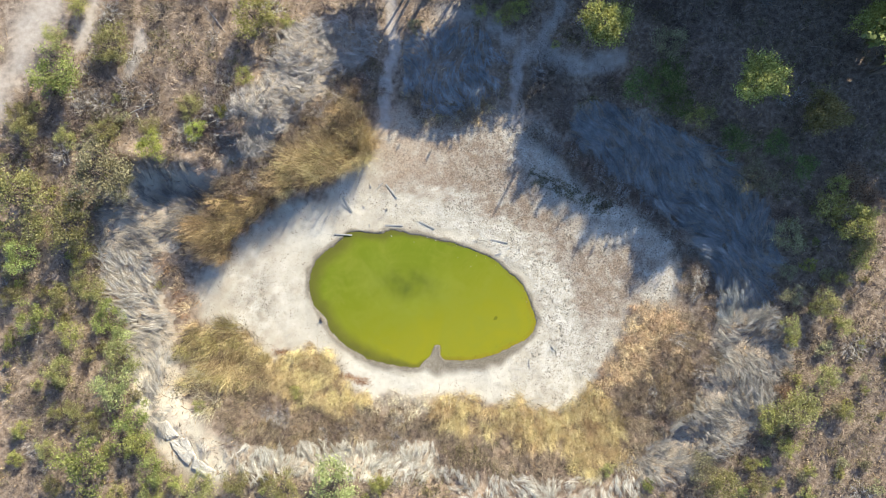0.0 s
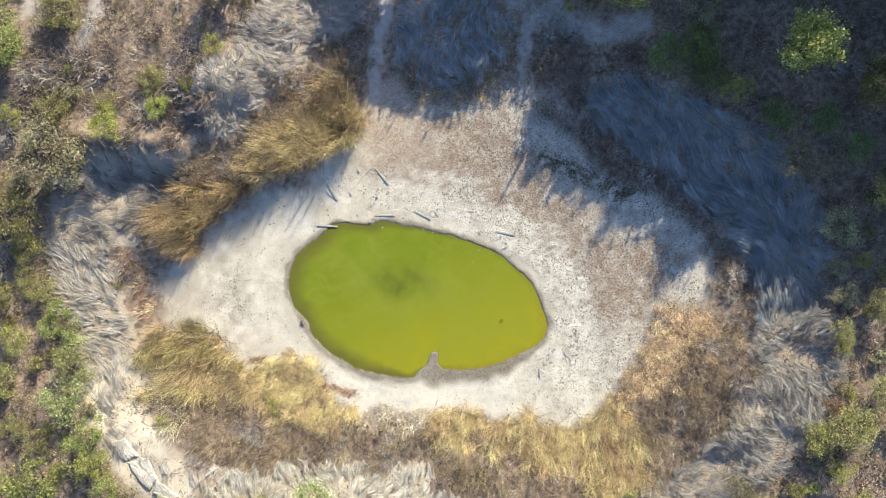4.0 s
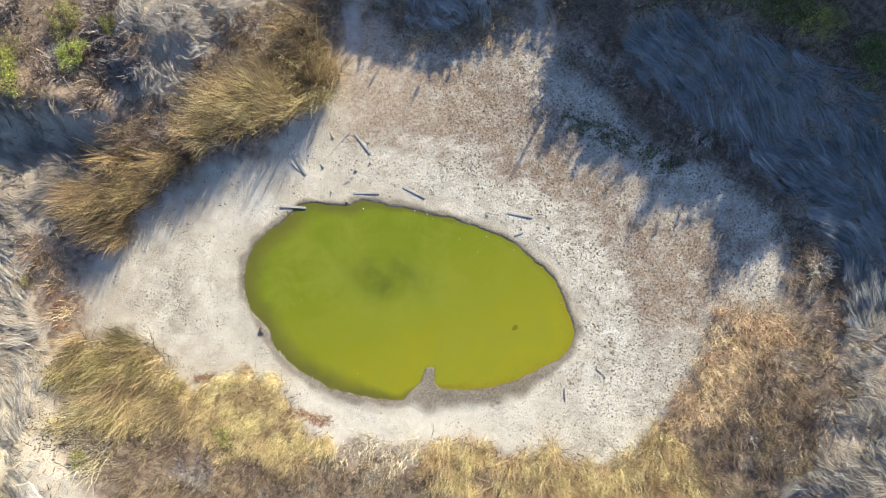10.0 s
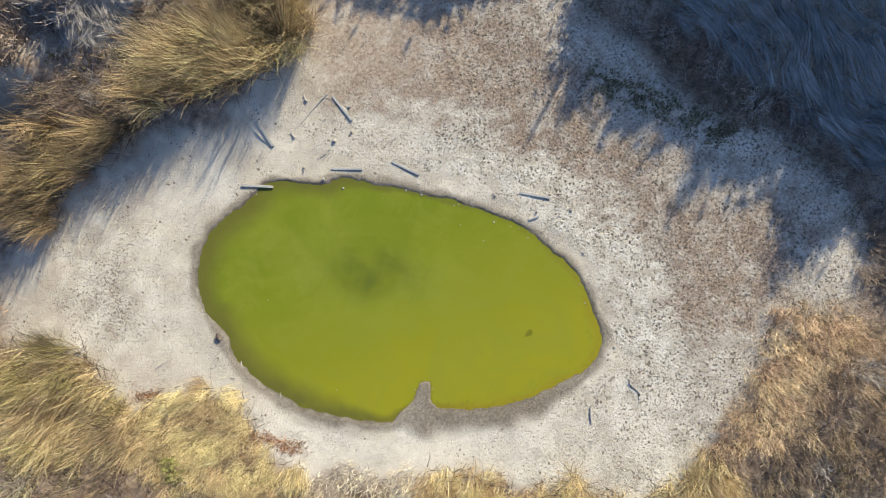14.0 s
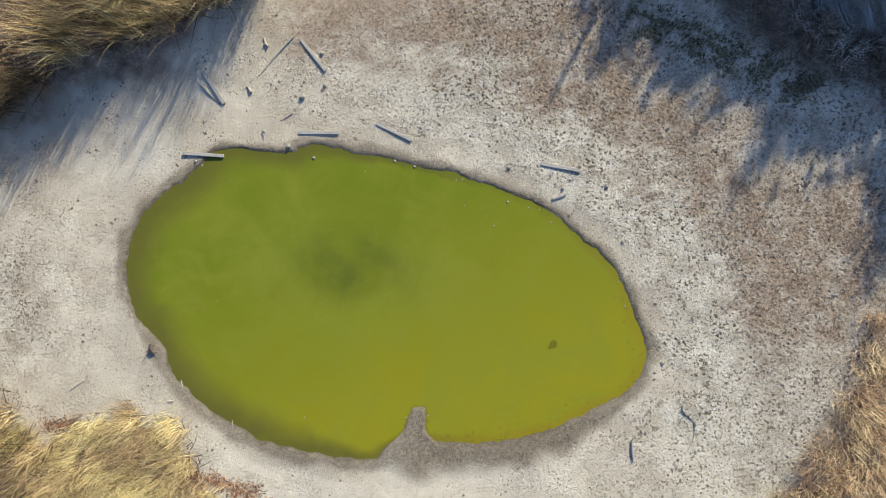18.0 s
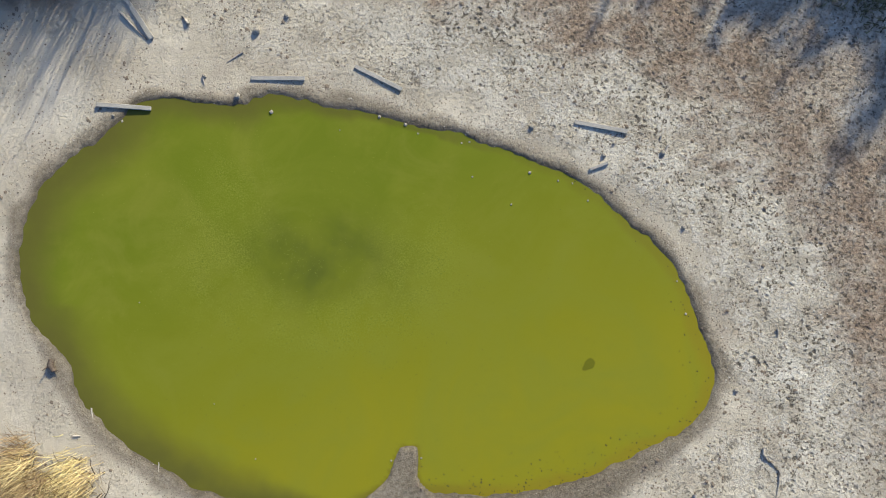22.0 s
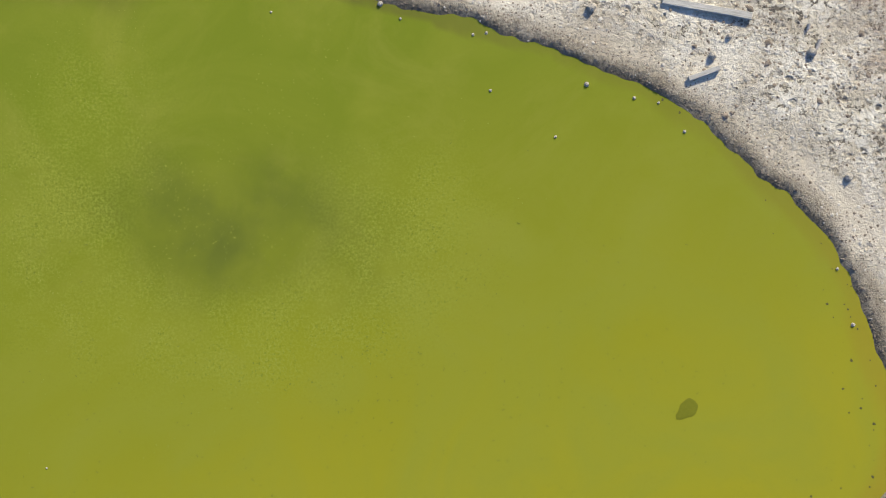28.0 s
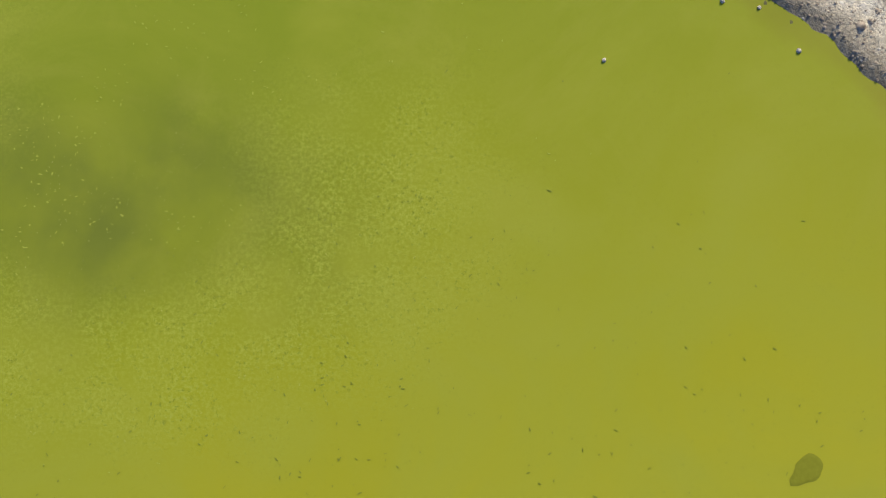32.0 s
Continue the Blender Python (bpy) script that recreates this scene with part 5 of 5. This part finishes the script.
# a strip of low dark plants at the foot of the shaded belt
k = 3000
u, v0 = rng.uniform(0, 1, k), rng.normal(0, 0.42, k)
pick = waves(u * 8, v0 * 2, 1.1, 98) > -0.25
u, v0 = u[pick], v0[pick]
k = len(u)
tx, ty = 12.6 + 7.4 * u + v0 * 0.4, 10.4 - 3.4 * u + v0
base = np.stack([tx, ty, height(tx, ty) - 0.01], 1)
v, f = blades(base, rng.uniform(0, 6.283, k), rng.uniform(0.08, 0.26, k), rng.uniform(0.2, 1.2, k), rng.uniform(0, 0.6, k), rng.uniform(0.03, 0.07, k), rng, 2)
ob = new("low_plants", mesh_of("low_plants", v, f, LOW_PLANT))
tagged(ob, "low dark withered plants along the damp shaded edge", "plants", "", "stuff")


def scrub(name, count, material, label, seed, small=0.3, large=0.85):
    """Low mounds of small dead leaves and twigs that cover the open slope."""
    g = np.random.RandomState(seed)
    q = on_slope(count * 3, g)
    q = q[waves(q[:, 0], q[:, 1], 5.5, seed + 1) + g.normal(0, 0.55, len(q)) > -0.15][:count]
    r = g.uniform(small, large, len(q))
    tops = np.stack([q[:, 0], q[:, 1], height(q[:, 0], q[:, 1]) + r * 0.55], 1)
    v, f = leaves(tops, r, 58, 0.075, g)
    v[:, 2] = np.maximum(v[:, 2], height(v[:, 0], v[:, 1]) + 0.01)
    ob = new(name, mesh_of(name, v, f, material))
    return tagged(ob, label, "scrub", "", "stuff")


scrub("brown_scrub", 1300, SCRUB_BROWN, "low brown withered scrub covering the slope", 301)
scrub("olive_scrub", 800, SCRUB_OLIVE, "low olive scrub between the bushes", 303)
stick(((-22.6, 15.6), (-22.3, 14.9), (-21.9, 14.1), (-21.7, 13.3)), 0.08, "bleached fallen branch with side twigs among scrub", "fallen_branch", 0.4, 4)
stick(((-24.2, 15.2), (-22.6, 15.9), (-21.0, 16.5), (-19.4, 16.9)), 0.07, "long dead branch lying across dry scrub", "fallen_branch", 0.3, 5)
stick(((-16.8, 25.5), (-15.9, 24.4), (-15.0, 23.2)), 0.05, "thin dead branch lying on the slope", "fallen_branch", 0.4, 3)
# rusty litter at the feet of the straw-coloured clumps
k = 1500
u = rng.uniform(0, 1, k)
tx = -10.6 + 8.6 * u + rng.normal(0, 0.2, k)
ty = -5.6 - 2.9 * u ** 0.8 + rng.normal(0, 0.17, k) + 0.2 * waves(tx, tx * 0, 2.0, 96)
base = np.stack([tx, ty, height(tx, ty) + 0.01], 1)
v, f = blades(base, rng.uniform(0, 6.283, k), rng.uniform(0.08, 0.3, k), rng.uniform(0.9, 1.5, k), rng.uniform(0, 0.4, k), rng.uniform(0.015, 0.04, k), rng, 2)
ob = new("rusty_litter", mesh_of("rusty_litter", v, f, REED_RUST))
tagged(ob, "rust-brown broken reed litter at the edge of the crust", "litter", "", "stuff")
# a slender dead tree behind the wood, whose shadow lies as a thin line on the crust
bare_tree = tagged(new("dead_tree"), "slender dead tree with a bare grey trunk", "tree")
bare_tree.matrix_world = pose(20.9, 28.0, ground_at(20.9, 28.0))
v, f = tubes([[((0, 0, -0.2), 0.17), ((0.06, 0.04, 3), 0.14), ((0.0, 0.1, 6), 0.11), ((0.1, 0.05, 8.5), 0.06)]], 8)
trunk = part_mesh("trunk", mesh_of("trunk", v, f, GREYWOOD, True), bare_tree)
for a, z in ((0.4, 6.2), (2.5, 7.0), (4.4, 7.6)):
    v, f = tubes([limb((0, 0.08, z), (0.7 * math.cos(a), 0.7 * math.sin(a), z + 0.9), 0.035, 0.01, rng)])
    part_mesh("branch", mesh_of("branch", v, f, GREYWOOD, True), trunk)


def crust_slab(corners, thick, label):
    """A broken slab of pale bank crust with a rough rim."""
    cx, cy = sum(p[0] for p in corners) / len(corners), sum(p[1] for p in corners) / len(corners)
    g = random.Random(int(cx * 77))
    rim = []
    for (x0, y0), (x1, y1) in zip(corners, corners[1:] + corners[:1]):
        for u in np.linspace(0, 1, 6, endpoint=False):
            rim.append((x0 + (x1 - x0) * u - cx + g.uniform(-0.07, 0.07), y0 + (y1 - y0) * u - cy + g.uniform(-0.07, 0.07)))
    base = ground_at(cx, cy)
    bm = bmesh.new()
    rows = [[bm.verts.new((x * k, y * k, max(height(np.array([x + cx]), np.array([y + cy]))[0] - base, -0.3) * 0.6 + z + g.uniform(-0.02, 0.02))) for x, y in rim] for k, z in ((1.04, -0.25), (1.0, thick), (0.9, thick + 0.05), (0.5, thick + 0.08))]
    n = len(rim)
    for lo, hi in zip(rows, rows[1:]):
        for i in range(n):
            bm.faces.new((lo[i], lo[(i + 1) % n], hi[(i + 1) % n], hi[i]))
    bm.faces.new(rows[-1])
    me = bpy.data.meshes.new("crust_slab")
    bm.to_mesh(me)
    bm.free()
    me.materials.append(CRUMB)
    ob = tagged(new("crust_slab", me), label, "slab", "slabs of the broken bank")
    ob.matrix_world = pose(cx, cy, base)
    return ob


crust_slab([(-18.9, -13.2), (-17.4, -12.8), (-16.7, -14.3), (-17.2, -15.2), (-18.1, -14.4)], 0.1, "pale slab of bank crust with a cracked edge")
crust_slab([(-16.7, -14.5), (-14.9, -15.6), (-15.3, -16.3), (-17.0, -15.4)], 0.08, "pale slab broken off the bank crust")
crust_slab([(-20.2, -11.6), (-19.2, -11.4), (-18.2, -12.7), (-19.1, -13.1), (-20.0, -12.4)], 0.08, "pale slab of crust beside the green bushes")
